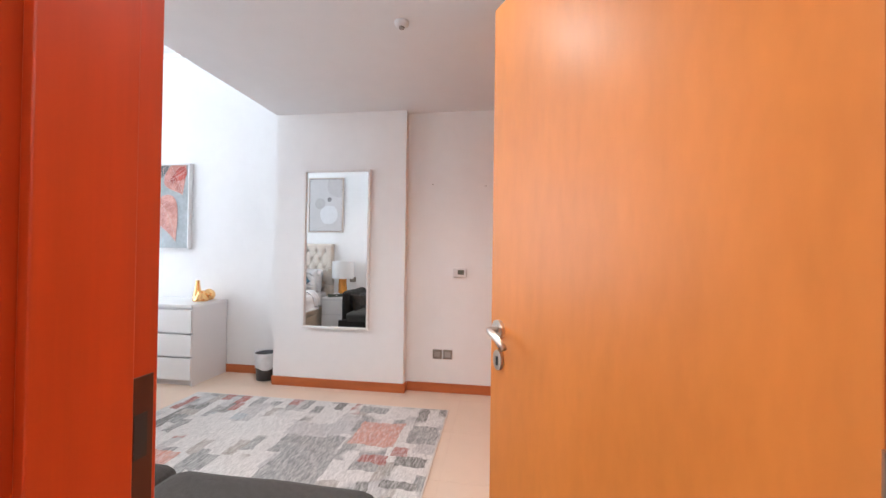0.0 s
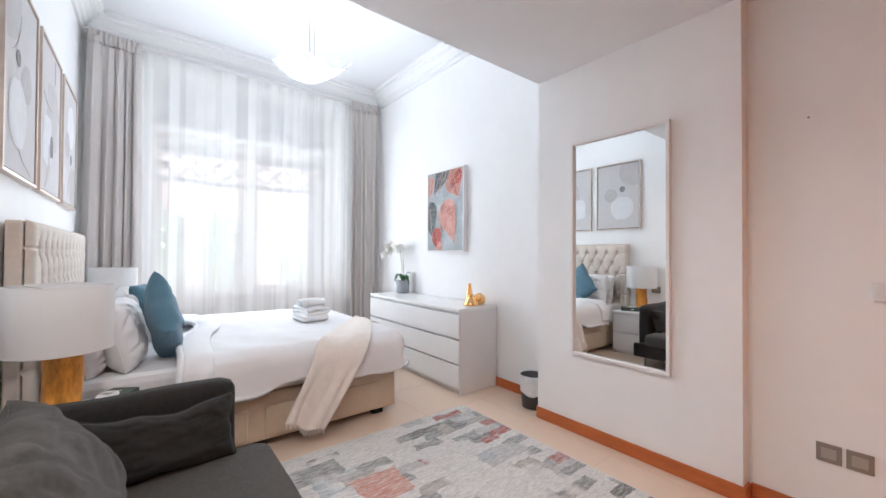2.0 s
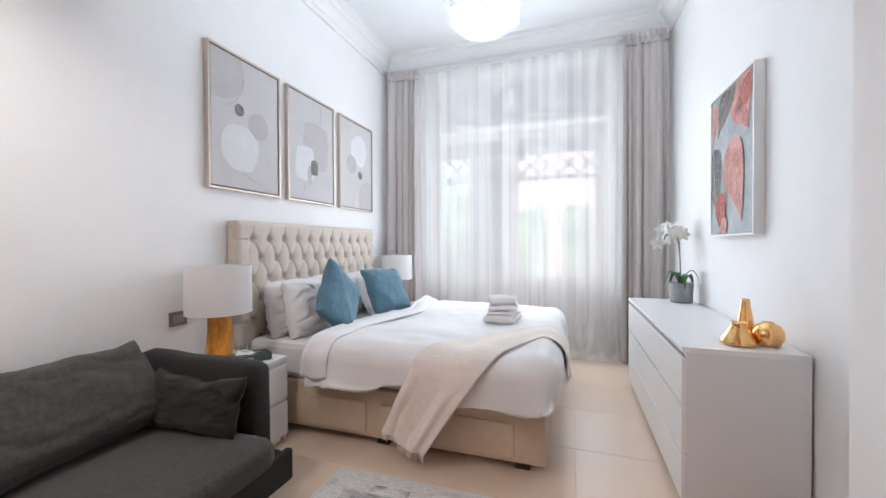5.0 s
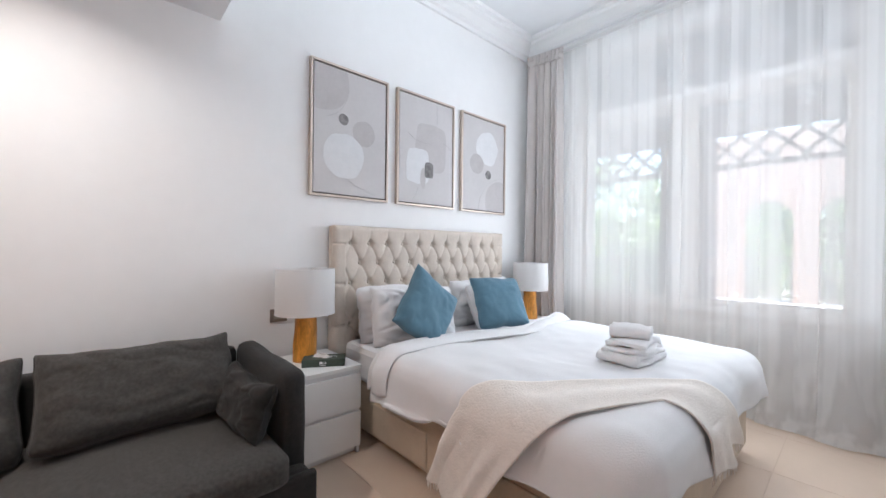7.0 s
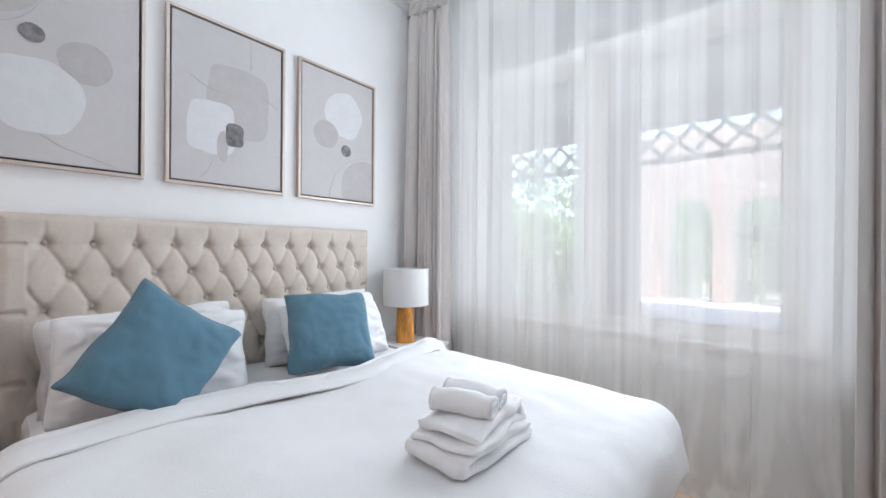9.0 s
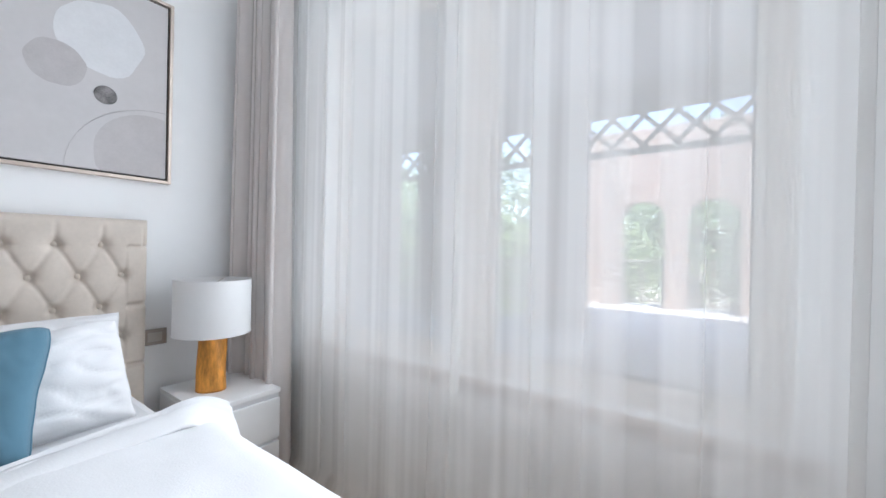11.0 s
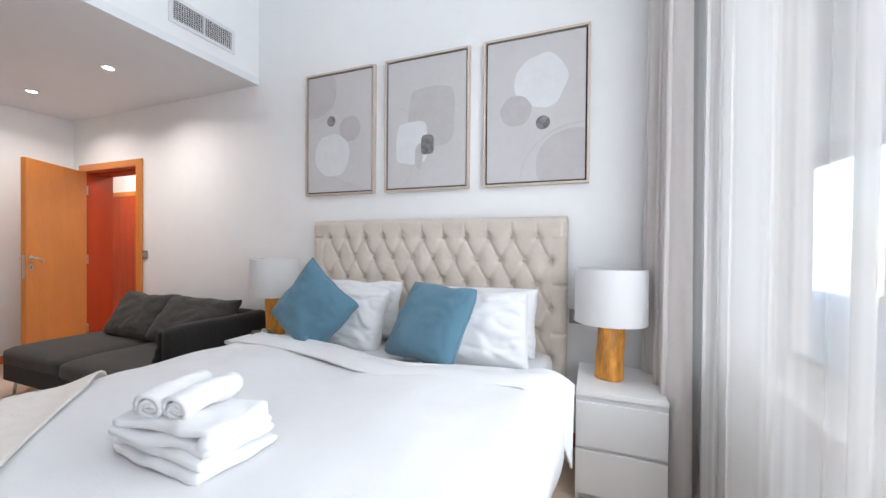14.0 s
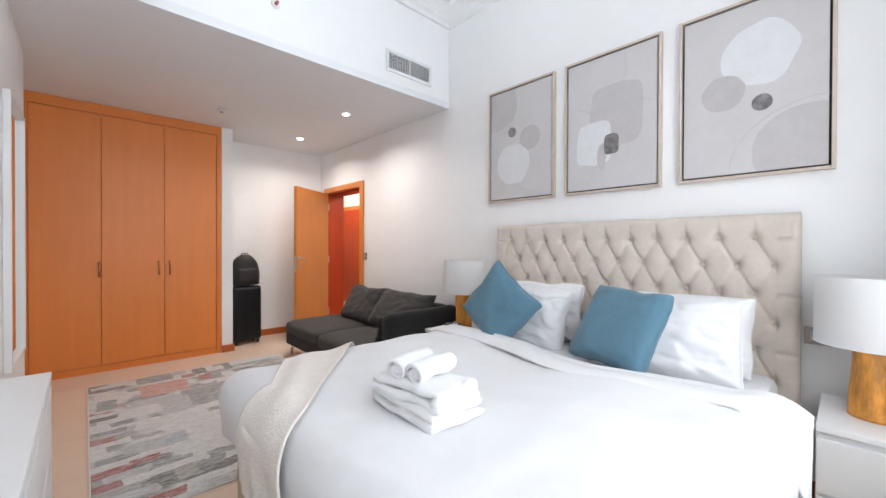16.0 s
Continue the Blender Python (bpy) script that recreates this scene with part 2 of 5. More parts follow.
def tube(bm, pts, r, seg=8):
    """A round bar along points."""
    pts = [Vector(p) for p in pts]
    rings = []
    for i, p in enumerate(pts):
        d = (pts[min(i + 1, len(pts) - 1)] - pts[max(i - 1, 0)]).normalized()
        u = d.orthogonal().normalized() if abs(d.z) > 0.9 else d.cross(Vector((0, 0, 1))).normalized()
        v = d.cross(u)
        rad = r[i] if isinstance(r, (list, tuple)) else r
        rings.append([bm.verts.new(p + rad * (math.cos(2 * math.pi * k / seg) * u + math.sin(2 * math.pi * k / seg) * v)) for k in range(seg)])
    for a, b in zip(rings, rings[1:]):
        for k in range(seg):
            bm.faces.new((a[k], a[(k + 1) % seg], b[(k + 1) % seg], b[k]))
    bm.faces.new(rings[0]), bm.faces.new(rings[-1])
    bmesh.ops.recalc_face_normals(bm, faces=bm.faces[:])
    return bm


def sheet(f, nu, nv):
    """A surface from f(u, v) with u and v in 0..1."""
    bm = bmesh.new()
    g = [[bm.verts.new(f(i / nu, j / nv)) for j in range(nv + 1)] for i in range(nu + 1)]
    for i in range(nu):
        for j in range(nv):
            bm.faces.new((g[i][j], g[i + 1][j], g[i + 1][j + 1], g[i][j + 1]))
    return bm


def mesh(name, bm, material, smooth=False):
    me = bpy.data.meshes.new(name)
    bm.to_mesh(me)
    bm.free()
    me.materials.append(material)
    if smooth:
        for p in me.polygons:
            p.use_smooth = True
    return me


def part(name, bm, material, parent, label="", smooth=False):
    ob = new(name, mesh(name, bm, material, smooth))
    ob.parent = parent
    return tagged(ob, label)


def thing(name, m, label, category, group=""):
    ob = new(name)
    ob.empty_display_size = 0.1
    ob.matrix_basis = m
    return tagged(ob, label, category, group)


def built(name, bm, material, label, category, smooth=False):
    return tagged(new(name, mesh(name, bm, material, smooth)), label, category, kind="structure")


def weighted(ob, bevel=0.0, thick=0.0, offset=0.0, seg=2):
    if thick:
        s = ob.modifiers.new("thickness", "SOLIDIFY")
        s.thickness, s.offset = thick, offset
    if bevel:
        b = ob.modifiers.new("edge", "BEVEL")
        b.width, b.segments = bevel, seg
    return ob

def padded(x0, y0, z0, x1, y1, z1, r, crown=0.0, seed=0, rough=0.006, cuts=13, fine=5.0):
    """A padded block: rounded edges, a slightly crowned top and an uneven surface."""
    bm = box(bmesh.new(), x0, y0, z0, x1, y1, z1)
    bmesh.ops.subdivide_edges(bm, edges=bm.edges[:], cuts=cuts, use_grid_fill=True)
    mid, half = Vector(((x0 + x1) / 2, (y0 + y1) / 2, (z0 + z1) / 2)), Vector(((x1 - x0) / 2, (y1 - y0) / 2, (z1 - z0) / 2))
    for v in bm.verts:
        d = v.co - mid
        q = Vector([max(-h + r, min(h - r, c)) for c, h in zip(d, half)])
        o = d - q
        if o.length > 1e-6:
            d = q + o.normalized() * r
        a, b = d.x / half.x, d.y / half.y
        if d.z > 0:
            d.z += crown * (1 - a * a) * (1 - b * b)
        d += rough * Vector((noise.noise(v.co * fine + Vector((seed, 0, 0))), noise.noise(v.co * fine + Vector((0, seed, 3))), noise.noise(v.co * fine * 0.8 + Vector((2, 0, seed)))))
        v.co = mid + d
    return bm


def merged(*parts):
    """Several bmeshes as one."""
    whole = bmesh.new()
    for bm in parts:
        tmp = bpy.data.meshes.new("tmp")
        bm.to_mesh(tmp)
        whole.from_mesh(tmp)
        bpy.data.meshes.remove(tmp)
        bm.free()
    return whole


# ---- the rooms ----
EAST, PIER, ALCOVE, FRONT, SOFFIT, TOP = 3.26, 2.99, 3.08, 2.155, 2.643, 3.63
NORTH, SOUTH = 5.50, -0.69
DOOR0, DOOR1, DOORH = -0.49, 0.49, 2.06
built("wall_west", boxes((-0.25, SOUTH - 0.2, 0, 0, DOOR0, 3.9), (-0.25, DOOR1, 0, 0, NORTH + 0.22, 3.9), (-0.25, DOOR0, DOORH, 0, DOOR1, 3.9)),
      WALL, "plain white painted bedroom wall with a doorway", "wall")
built("wall_east", boxes((EAST, FRONT, 0, EAST + 0.3, NORTH + 0.22, 3.9)), WALL, "plain white painted bedroom wall beside the chest", "wall")
built("wall_pier", boxes((PIER, 0.843, 0, EAST + 0.3, FRONT, SOFFIT)), WALL, "white painted wall pier carrying the mirror", "wall")
built("wall_alcove", boxes((ALCOVE, SOUTH - 0.2, 0, EAST + 0.3, 0.843, SOFFIT)), WALL, "white painted alcove wall with thermostat and sockets", "wall")
built("wall_south", boxes((0, SOUTH - 0.2, 0, ALCOVE, SOUTH, SOFFIT)), WALL, "white painted wall behind the suitcase and wardrobe", "wall")
built("wall_stub", boxes((1.385, SOUTH, 0, 1.50, -0.11, SOFFIT)), WALL, "narrow white wall end beside the wardrobe", "wall")
WX0, WX1, WZ0, WZ1, TZ0, TZ1 = 0.56, 2.66, 0.76, 2.66, 2.70, 3.32
built("wall_north", boxes((0, NORTH, 0, WX0, NORTH + 0.22, 3.9), (WX1, NORTH, 0, EAST, NORTH + 0.22, 3.9), (WX0, NORTH, 0, WX1, NORTH + 0.22, WZ0),
      (WX0, NORTH, WZ1, WX1, NORTH + 0.22, TZ0), (WX0, NORTH, TZ1, WX1, NORTH + 0.22, 3.9)), WALL, "white window wall behind sheer curtains", "wall")
built("bulkhead", boxes((0, FRONT - 0.12, SOFFIT + 0.06, EAST, FRONT, 3.9)), WALL, "white dropped bulkhead face with an air vent", "wall")
built("ceiling_low", boxes((0, SOUTH, SOFFIT, ALCOVE, FRONT, SOFFIT + 0.06), (ALCOVE, 0.843, SOFFIT, EAST, FRONT, SOFFIT + 0.06)), CEIL, "low white ceiling over the entrance with recessed spots", "ceiling")
built("ceiling_high", boxes((0, FRONT, TOP, EAST, NORTH, TOP + 0.1)), CEIL, "high white bedroom ceiling with moulded cornice", "ceiling")

# stepped cornice round the high ceiling
CORN = ((0.0, -0.20), (0.025, -0.20), (0.03, -0.165), (0.055, -0.15), (0.06, -0.125), (0.10, -0.085), (0.135, -0.07), (0.14, -0.045), (0.175, -0.035), (0.18, 0.0))


def cornice(name, ring):
    bm = bmesh.new()
    rows = []
    for off, dz in CORN:
        x0, y0, x1, y1 = ring
        rows.append([bm.verts.new(p) for p in ((x0 + off, y0 + off, TOP + dz), (x1 - off, y0 + off, TOP + dz), (x1 - off, y1 - off, TOP + dz), (x0 + off, y1 - off, TOP + dz))])
    for a, b in zip(rows, rows[1:]):
        for k in range(4):
            bm.faces.new((a[k], b[k], b[(k + 1) % 4], a[(k + 1) % 4]))
    return built(name, bm, PLASTER, "white stepped plaster cornice under the ceiling", "cornice")


cornice("trim_cornice", (0, FRONT, EAST, NORTH - 0.18))
built("trim_pelmet", boxes((0, NORTH - 0.18, TOP - 0.2, EAST, NORTH, TOP - 0.165)), PLASTER, "white plaster pelmet above the curtains", "pelmet")

# skirting boards
SK = 0.085
for nm, r in (("baseboard_pier", (PIER - 0.016, 0.827, 0, PIER, FRONT + 0.0, SK)), ("baseboard_pier_side", (PIER, 0.827, 0, ALCOVE - 0.016, 0.843, SK)),
              ("baseboard_pier_end", (PIER, FRONT, 0, EAST - 0.016, FRONT + 0.016, SK)),
              ("baseboard_alcove", (ALCOVE - 0.016, -0.115, 0, ALCOVE, 0.827, SK)), ("baseboard_east", (EAST - 0.016, FRONT, 0, EAST, NORTH, SK)),
              ("baseboard_west", (0, DOOR1 + 0.09, 0, 0.016, NORTH, SK)), ("baseboard_south", (0.0, SOUTH, 0, 1.385, SOUTH + 0.016, SK)),
              ("baseboard_stub", (1.369, -0.11, 0, 1.50, -0.094, SK)), ("baseboard_stub_side", (1.369, SOUTH + 0.016, 0, 1.385, -0.11, SK))):
    built(nm, boxes(r, bevel=0.003), OAK_SKIRT, "orange-brown wooden skirting board on white wall", "baseboard")

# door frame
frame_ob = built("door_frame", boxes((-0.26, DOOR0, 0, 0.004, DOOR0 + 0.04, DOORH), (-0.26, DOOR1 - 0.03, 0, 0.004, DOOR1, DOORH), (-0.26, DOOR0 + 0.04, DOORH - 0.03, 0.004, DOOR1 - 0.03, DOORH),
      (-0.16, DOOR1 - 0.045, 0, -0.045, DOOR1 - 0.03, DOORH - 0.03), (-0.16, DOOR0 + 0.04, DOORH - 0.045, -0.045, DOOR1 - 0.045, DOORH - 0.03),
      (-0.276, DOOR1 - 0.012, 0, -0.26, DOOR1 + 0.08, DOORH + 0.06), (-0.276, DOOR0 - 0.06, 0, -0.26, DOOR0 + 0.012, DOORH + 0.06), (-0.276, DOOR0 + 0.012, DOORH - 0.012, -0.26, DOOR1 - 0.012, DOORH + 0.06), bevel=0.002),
      OAK_SHADED, "orange wooden door frame round the bedroom doorway", "door frame")
part("room_casing", boxes((0.004, DOOR0 - 0.06, 0, 0.02, DOOR0 + 0.012, DOORH + 0.06), (0.004, DOOR1 - 0.012, 0, 0.02, DOOR1 + 0.08, DOORH + 0.06), (0.004, DOOR0 + 0.012, DOORH - 0.012, 0.02, DOOR1 - 0.012, DOORH + 0.06), bevel=0.002), OAK, frame_ob, "orange wooden casing")
part("strike_plate", boxes((-0.041, DOOR1 - 0.0325, 0.86, -0.004, DOOR1 - 0.0295, 1.14), bevel=0.001), STRIKE, frame_ob, "dark bronze strike plate")
for z in (0.89, 1.03):
    part("latch_hole", boxes((-0.033, DOOR1 - 0.0335, z, -0.014, DOOR1 - 0.0322, z + 0.06)), DARK, frame_ob)

# floor: slab and tiles
floor = built("floor", boxes((-3.0, -4.5, -0.1, EAST + 0.3, NORTH, -0.0015)), GROUT, "beige polished stone tile floor", "floor")

# hall beyond the doorway
built("wall_hall", boxes((-1.85, -4.5, 0, -1.65, 2.5, 2.9), (-1.65, -4.7, 0, -0.25, -4.5, 2.9), (-1.65, 2.5, 0, -0.25, 2.7, 2.9), (-0.25, -4.7, 0, -0.05, SOUTH - 0.2, 2.9)), WALL, "white painted hall wall opposite the bedroom door", "wall")
built("ceiling_hall", boxes((-1.85, -4.7, 2.6, -0.25, 2.7, 2.7)), CEIL, "white hall ceiling outside the bedroom", "ceiling")
built("baseboard_hall", boxes((-1.65, -1.2, 0, -1.634, 2.5, SK)), OAK_SKIRT, "orange-brown wooden skirting board in the hall", "baseboard")
hd = tagged(new("door_hall", mesh("door_hall", boxes((-1.65, -3.4, 0, -1.62, -1.55, 2.05), bevel=0.003), OAK_HALL)), "closed red-brown wooden hall door in its frame", "door", kind="structure")
part("door_casing", boxes((-1.65, -1.55, 0, -1.60, -1.46, 2.13), (-1.65, -3.5, 2.05, -1.60, -1.55, 2.13), bevel=0.003), OAK, hd)
part("door_bead", boxes((-1.62, -1.70, 0.05, -1.612, -1.675, 2.0)), CHAMP, hd, "pale edge strip")

# window: frame, two sashes, transom with pierced screen, sill
win = tagged(new("window_1", mesh("window_1", boxes((WX0, 5.58, WZ0, WX0 + 0.07, 5.66, WZ1), (WX1 - 0.07, 5.58, WZ0, WX1, 5.66, WZ1), (WX0 + 0.07, 5.58, WZ1 - 0.06, WX1 - 0.07, 5.66, WZ1),
      (WX0 + 0.07, 5.58, WZ0, WX1 - 0.07, 5.66, WZ0 + 0.05), (1.48, 5.58, WZ0 + 0.05, 1.62, 5.66, WZ1 - 0.06)), FRAME_PAINT)), "wide beige-framed window with two fixed lights", "window", kind="structure")
for a, b in ((WX0 + 0.07, 1.48), (1.62, WX1 - 0.07)):
    part("sash", boxes((a, 5.60, WZ0 + 0.05, a + 0.03, 5.645, WZ1 - 0.06), (b - 0.03, 5.60, WZ0 + 0.05, b, 5.645, WZ1 - 0.06), (a + 0.03, 5.60, WZ0 + 0.05, b - 0.03, 5.645, WZ0 + 0.09), (a + 0.03, 5.60, WZ1 - 0.10, b - 0.03, 5.645, WZ1 - 0.06), bevel=0.004), FRAME_PAINT, win)
    part("gasket", boxes((a + 0.03, 5.606, WZ0 + 0.09, a + 0.037, 5.617, WZ1 - 0.10), (b - 0.037, 5.606, WZ0 + 0.09, b - 0.03, 5.617, WZ1 - 0.10), (a + 0.037, 5.606, WZ1 - 0.108, b - 0.037, 5.617, WZ1 - 0.10)), DARK, win)
    part("gasket", boxes((a + 0.037, 5.598, WZ0 + 0.09, b - 0.037, 5.6175, WZ0 + 0.098), (a + 0.03, 5.6245, WZ0 + 0.089, b - 0.03, 5.647, WZ0 + 0.095)), DARK, win)
    p = part("pane", boxes((a + 0.03, 5.618, WZ0 + 0.09, b - 0.03, 5.624, WZ1 - 0.10)), GLASS, win)
    p.visible_shadow = False
handle = part("window_handle", boxes((1.418, 5.572, 1.60, 1.446, 5.601, 1.66), bevel=0.004), GREYPLATE, win, "dark grey window lever")
bm = bmesh.new()
tube(bm, [(1.432, 5.575, 1.63), (1.432, 5.545, 1.63), (1.432, 5.538, 1.645), (1.432, 5.538, 1.75)], [0.009, 0.009, 0.010, 0.008], 10)
part("lever", bm, GREYPLATE, handle, smooth=True)
part("transom_frame", boxes((WX0, 5.58, TZ0, WX0 + 0.06, 5.66, TZ1), (WX1 - 0.06, 5.58, TZ0, WX1, 5.66, TZ1), (WX0 + 0.06, 5.58, TZ0, WX1 - 0.06, 5.66, TZ0 + 0.05), (WX0 + 0.06, 5.58, TZ1 - 0.05, WX1 - 0.06, 5.66, TZ1)), FRAME_PAINT, win)
part("outer_ledge", boxes((WX0, 5.66, WZ0 - 0.02, WX1, 5.76, WZ0 + 0.012)), LEDGE, win, "brown stone outer ledge")
p = part("pane", boxes((WX0 + 0.06, 5.618, TZ0 + 0.05, WX1 - 0.06, 5.624, TZ1 - 0.05)), GLASS, win)
p.visible_shadow = False


def lattice(x0, x1, z0, z1, y, cell, w, t, shift=0.0):
    """Crossed diagonal slats between two rails."""
    bm = boxes((x0, y, z0 - w, x1, y + t, z0), (x0, y, z1, x1, y + t, z1 + w))
    h = z1 - z0
    for s in (1, -1):
        k = x0 - h + shift
        while k < x1 + h:
            a, b = (k, k + h) if s > 0 else (k + h, k)
            pa, pb = Vector((a, y, z0)), Vector((b, y, z1))
            lo, hi = 0.0, 1.0
            for lim, sign in ((x0, 1), (x1, -1)):
                fa, fb = sign * (pa.x - lim), sign * (pb.x - lim)
                if fa < 0 and fb < 0: lo, hi = 1, 0
                elif fa < 0: lo = max(lo, -fa / (fb - fa))
                elif fb < 0: hi = min(hi, fa / (fa - fb))
            if hi - lo > 0.05:
                q0, q1 = pa.lerp(pb, lo), pa.lerp(pb, hi)
                d = (q1 - q0)
                m = Matrix.Translation((q0 + q1) / 2 + Vector((0, t / 2 + s * 0.004, 0))) @ Matrix.Rotation(-math.atan2(d.z, d.x), 4, "Y") @ Matrix.Diagonal((d.length, t * 0.8, w * 0.62, 1))
                bmesh.ops.create_cube(bm, size=1, matrix=m)
            k += cell
    return bm


part("screen", lattice(WX0 + 0.06, WX1 - 0.06, TZ0 + 0.06, TZ1 - 0.06, 5.67, 0.52, 0.21, 0.03, -0.08), mat("screen_paint", (0.15, 0.17, 0.19), 0.7), win, "grey pierced diagonal screen")
tagged(new("window_sill", mesh("window_sill", boxes((WX0 - 0.06, NORTH - 0.05, 0.715, WX1 + 0.06, 5.58, 0.757), bevel=0.004), mat("sill_stone", (0.36, 0.27, 0.21), 0.45, grain=0.1))), "brown stone window sill behind sheer curtain", "window sill", kind="structure")

# ---- terrace and garden ----
built("pavement", boxes((-14, NORTH + 0.22, -0.12, 16, 11.2, -0.02), (-0.9, 11.2, -0.12, 16, 15.4, -0.02)), PAVING, "pale paved terrace outside the window", "terrace")
built("ground", boxes((-900, 11.2, -3.2, 900, 1500, -3.0)), SOIL, "garden ground beyond the terrace", "ground")
built("terrace_ceiling", boxes((-14, NORTH + 0.22, 3.95, 16, 11.3, 4.15)), SOFFIT_PAINT, "shaded terrace ceiling", "ceiling")
built("wall_outer", boxes((-14, NORTH + 0.22, -0.1, -0.25, NORTH + 0.5, 4.0), (EAST + 0.3, NORTH + 0.22, -0.1, 16, NORTH + 0.5, 4.0)), STUCCO, "pink rendered outside wall of the flat", "wall")
# out of view; added to stop sun leaking between house wall and terrace ceiling
built("sun_block_slab", boxes((-2.2, -5.0, 3.9, EAST + 0.6, NORTH + 0.22, 4.15)), STUCCO, "unseen slab added over the flat to block sun", "roof")
built("terrace_beam", boxes((-14, 10.55, 3.62, 16, 11.0, 3.95)), STUCCO, "pink rendered beam over the terrace posts", "beam")
for a, b in ((-8.2, -7.5), (-4.9, -3.8), (-2.85, -2.22), (-0.25, 0.65), (4.1, 4.9), (8.0, 8.8)):
    tagged(new("terrace_pillar", mesh("terrace_pillar", boxes((a, 10.5, -0.02, b, 11.05, 3.62), (a - 0.06, 10.44, -0.02, b + 0.06, 11.11, 0.25), bevel=0.012), STUCCO)), "square pink rendered terrace pillar", "pillar", "terrace pillars", "structure")
for a, b in ((-7.5, -4.9), (-3.8, -2.85), (-2.22, -0.25), (0.65, 4.1), (4.9, 8.0)):
    tagged(new("lattice_screen", mesh("lattice_screen", lattice(a, b, 2.98, 3.52, 10.7, 0.46, 0.105, 0.06), LATTICE)), "dark wooden lattice band between terrace pillars", "lattice", "lattice bands")


def railing(name, x0, x1, y, z=0.0):
    r = thing(name, pose(x0, y, z), "dark metal balustrade with upright bars", "railing", "terrace railings")
    w = x1 - x0
    part("top_rail", boxes((0, -0.03, 1.08, w, 0.03, 1.13), bevel=0.008), IRON, r)
    part("bottom_rail", boxes((0, -0.02, 0.10, w, 0.02, 0.14)), IRON, r)
    me = mesh("bar", boxes((-0.009, -0.009, 0.14, 0.009, 0.009, 1.08)), IRON)
    n = int(w / 0.11)
    for i in range(n + 1):
        o = new("bar", me)
        o.parent, o.location = r, (0.03 + i * (w - 0.06) / n, 0, 0)
    for xx in (0.05, w / 2, w - 0.05):
        part("post", boxes((xx - 0.02, -0.02, -0.02, xx + 0.02, 0.02, 1.08)), IRON, r)


railing("railing", -7.5, -4.9, 10.8)
railing("railing", -3.8, -2.85, 10.8)
railing("railing", -2.22, -0.25, 10.8)

# arcade across the further deck
AX = (0.50, 1.50, 1.95, 2.95)


def arcade():
    bm = bmesh.new()
    y0, y1 = 14.6, 14.95
    for a, b in ((-0.9, AX[0]), (AX[1], AX[2]), (AX[3], 4.3), (5.4, 16)):
        box(bm, a, y0, -0.02, b, y1, 2.75)
    box(bm, -0.9, y0, 2.75, 16, y1, 4.4)
    for a, b in ((AX[0], AX[1]), (AX[2], AX[3]), (4.3, 5.4)):
        c, r, n = (a + b) / 2, (b - a) / 2, 14
        for s in (-1, 1):
            prof = [(c + s * r * math.cos(math.pi / 2 * k / n), 2.1 + r * math.sin(math.pi / 2 * k / n)) for k in range(n + 1)]
            for (xa, za), (xb, zb) in zip(prof, prof[1:]):
                f = [bm.verts.new((x, y, z)) for y in (y0, y1) for x, z in ((xa, za), (xb, zb), (xb, 2.75), (xa, 2.75))]
                bm.faces.new(f[:4]), bm.faces.new(f[4:][::-1]), bm.faces.new((f[0], f[4], f[5], f[1]))
    return bm


built("arcade_wall", arcade(), STUCCO, "pink rendered garden wall with round arches", "wall")
for a, b in ((AX[0], AX[1]), (AX[2], AX[3]), (4.3, 5.4)):
    railing("railing", a, b, 14.78)


def tree(name, x, y, h, r, seed):
    rng = random.Random(seed)
    t = thing(name, pose(x, y, -3.02), "leafy green garden tree beyond the terrace", "tree", "garden trees")
    bm = bmesh.new()
    tube(bm, [(0, 0, 0), (0.1, 0.05, h * 0.25), (0.05, -0.1, h * 0.5), (0.1, 0, h * 0.75)], [0.22, 0.18, 0.12, 0.05], 10)
    for k in range(9):
        a, z = rng.uniform(0, 6.28), h * rng.uniform(0.3, 0.6)
        e = Vector((math.cos(a) * r * 0.7, math.sin(a) * r * 0.7, z + h * 0.2))
        tube(bm, [(0.07, 0, z), (e.x * 0.5, e.y * 0.5, z + h * 0.13), tuple(e)], [0.08, 0.05, 0.015], 6)
    part("trunk", bm, BARK, t, smooth=True)
    verts, faces = [], []
    for k in range(95):
        a, b = rng.uniform(0, 6.28), rng.uniform(-0.9, 1)
        rr = r * rng.uniform(0.35, 1.05) * math.sqrt(max(0.1, 1 - b * b * 0.8))
        c = Vector((math.cos(a) * rr, math.sin(a) * rr, h * 0.62 + b * h * 0.38))
        for _ in range(60):
            p = c + Vector((rng.gauss(0, 0.36), rng.gauss(0, 0.36), rng.gauss(0, 0.28)))
            s = rng.uniform(0.08, 0.17)
            u = Vector((rng.gauss(0, 1), rng.gauss(0, 1), rng.gauss(0, 0.6))).normalized()
            w = u.orthogonal().normalized()
            i = len(verts)
            verts += [p - u * s, p + w * s * 0.5, p + u * s, p - w * s * 0.5]
            faces.append((i, i + 1, i + 2, i + 3))
    me = bpy.data.meshes.new("crown")
    me.from_pydata([tuple(v) for v in verts], [], faces)
    me.materials.append(FOLIAGE)
    o = new("crown", me)
    o.parent = t


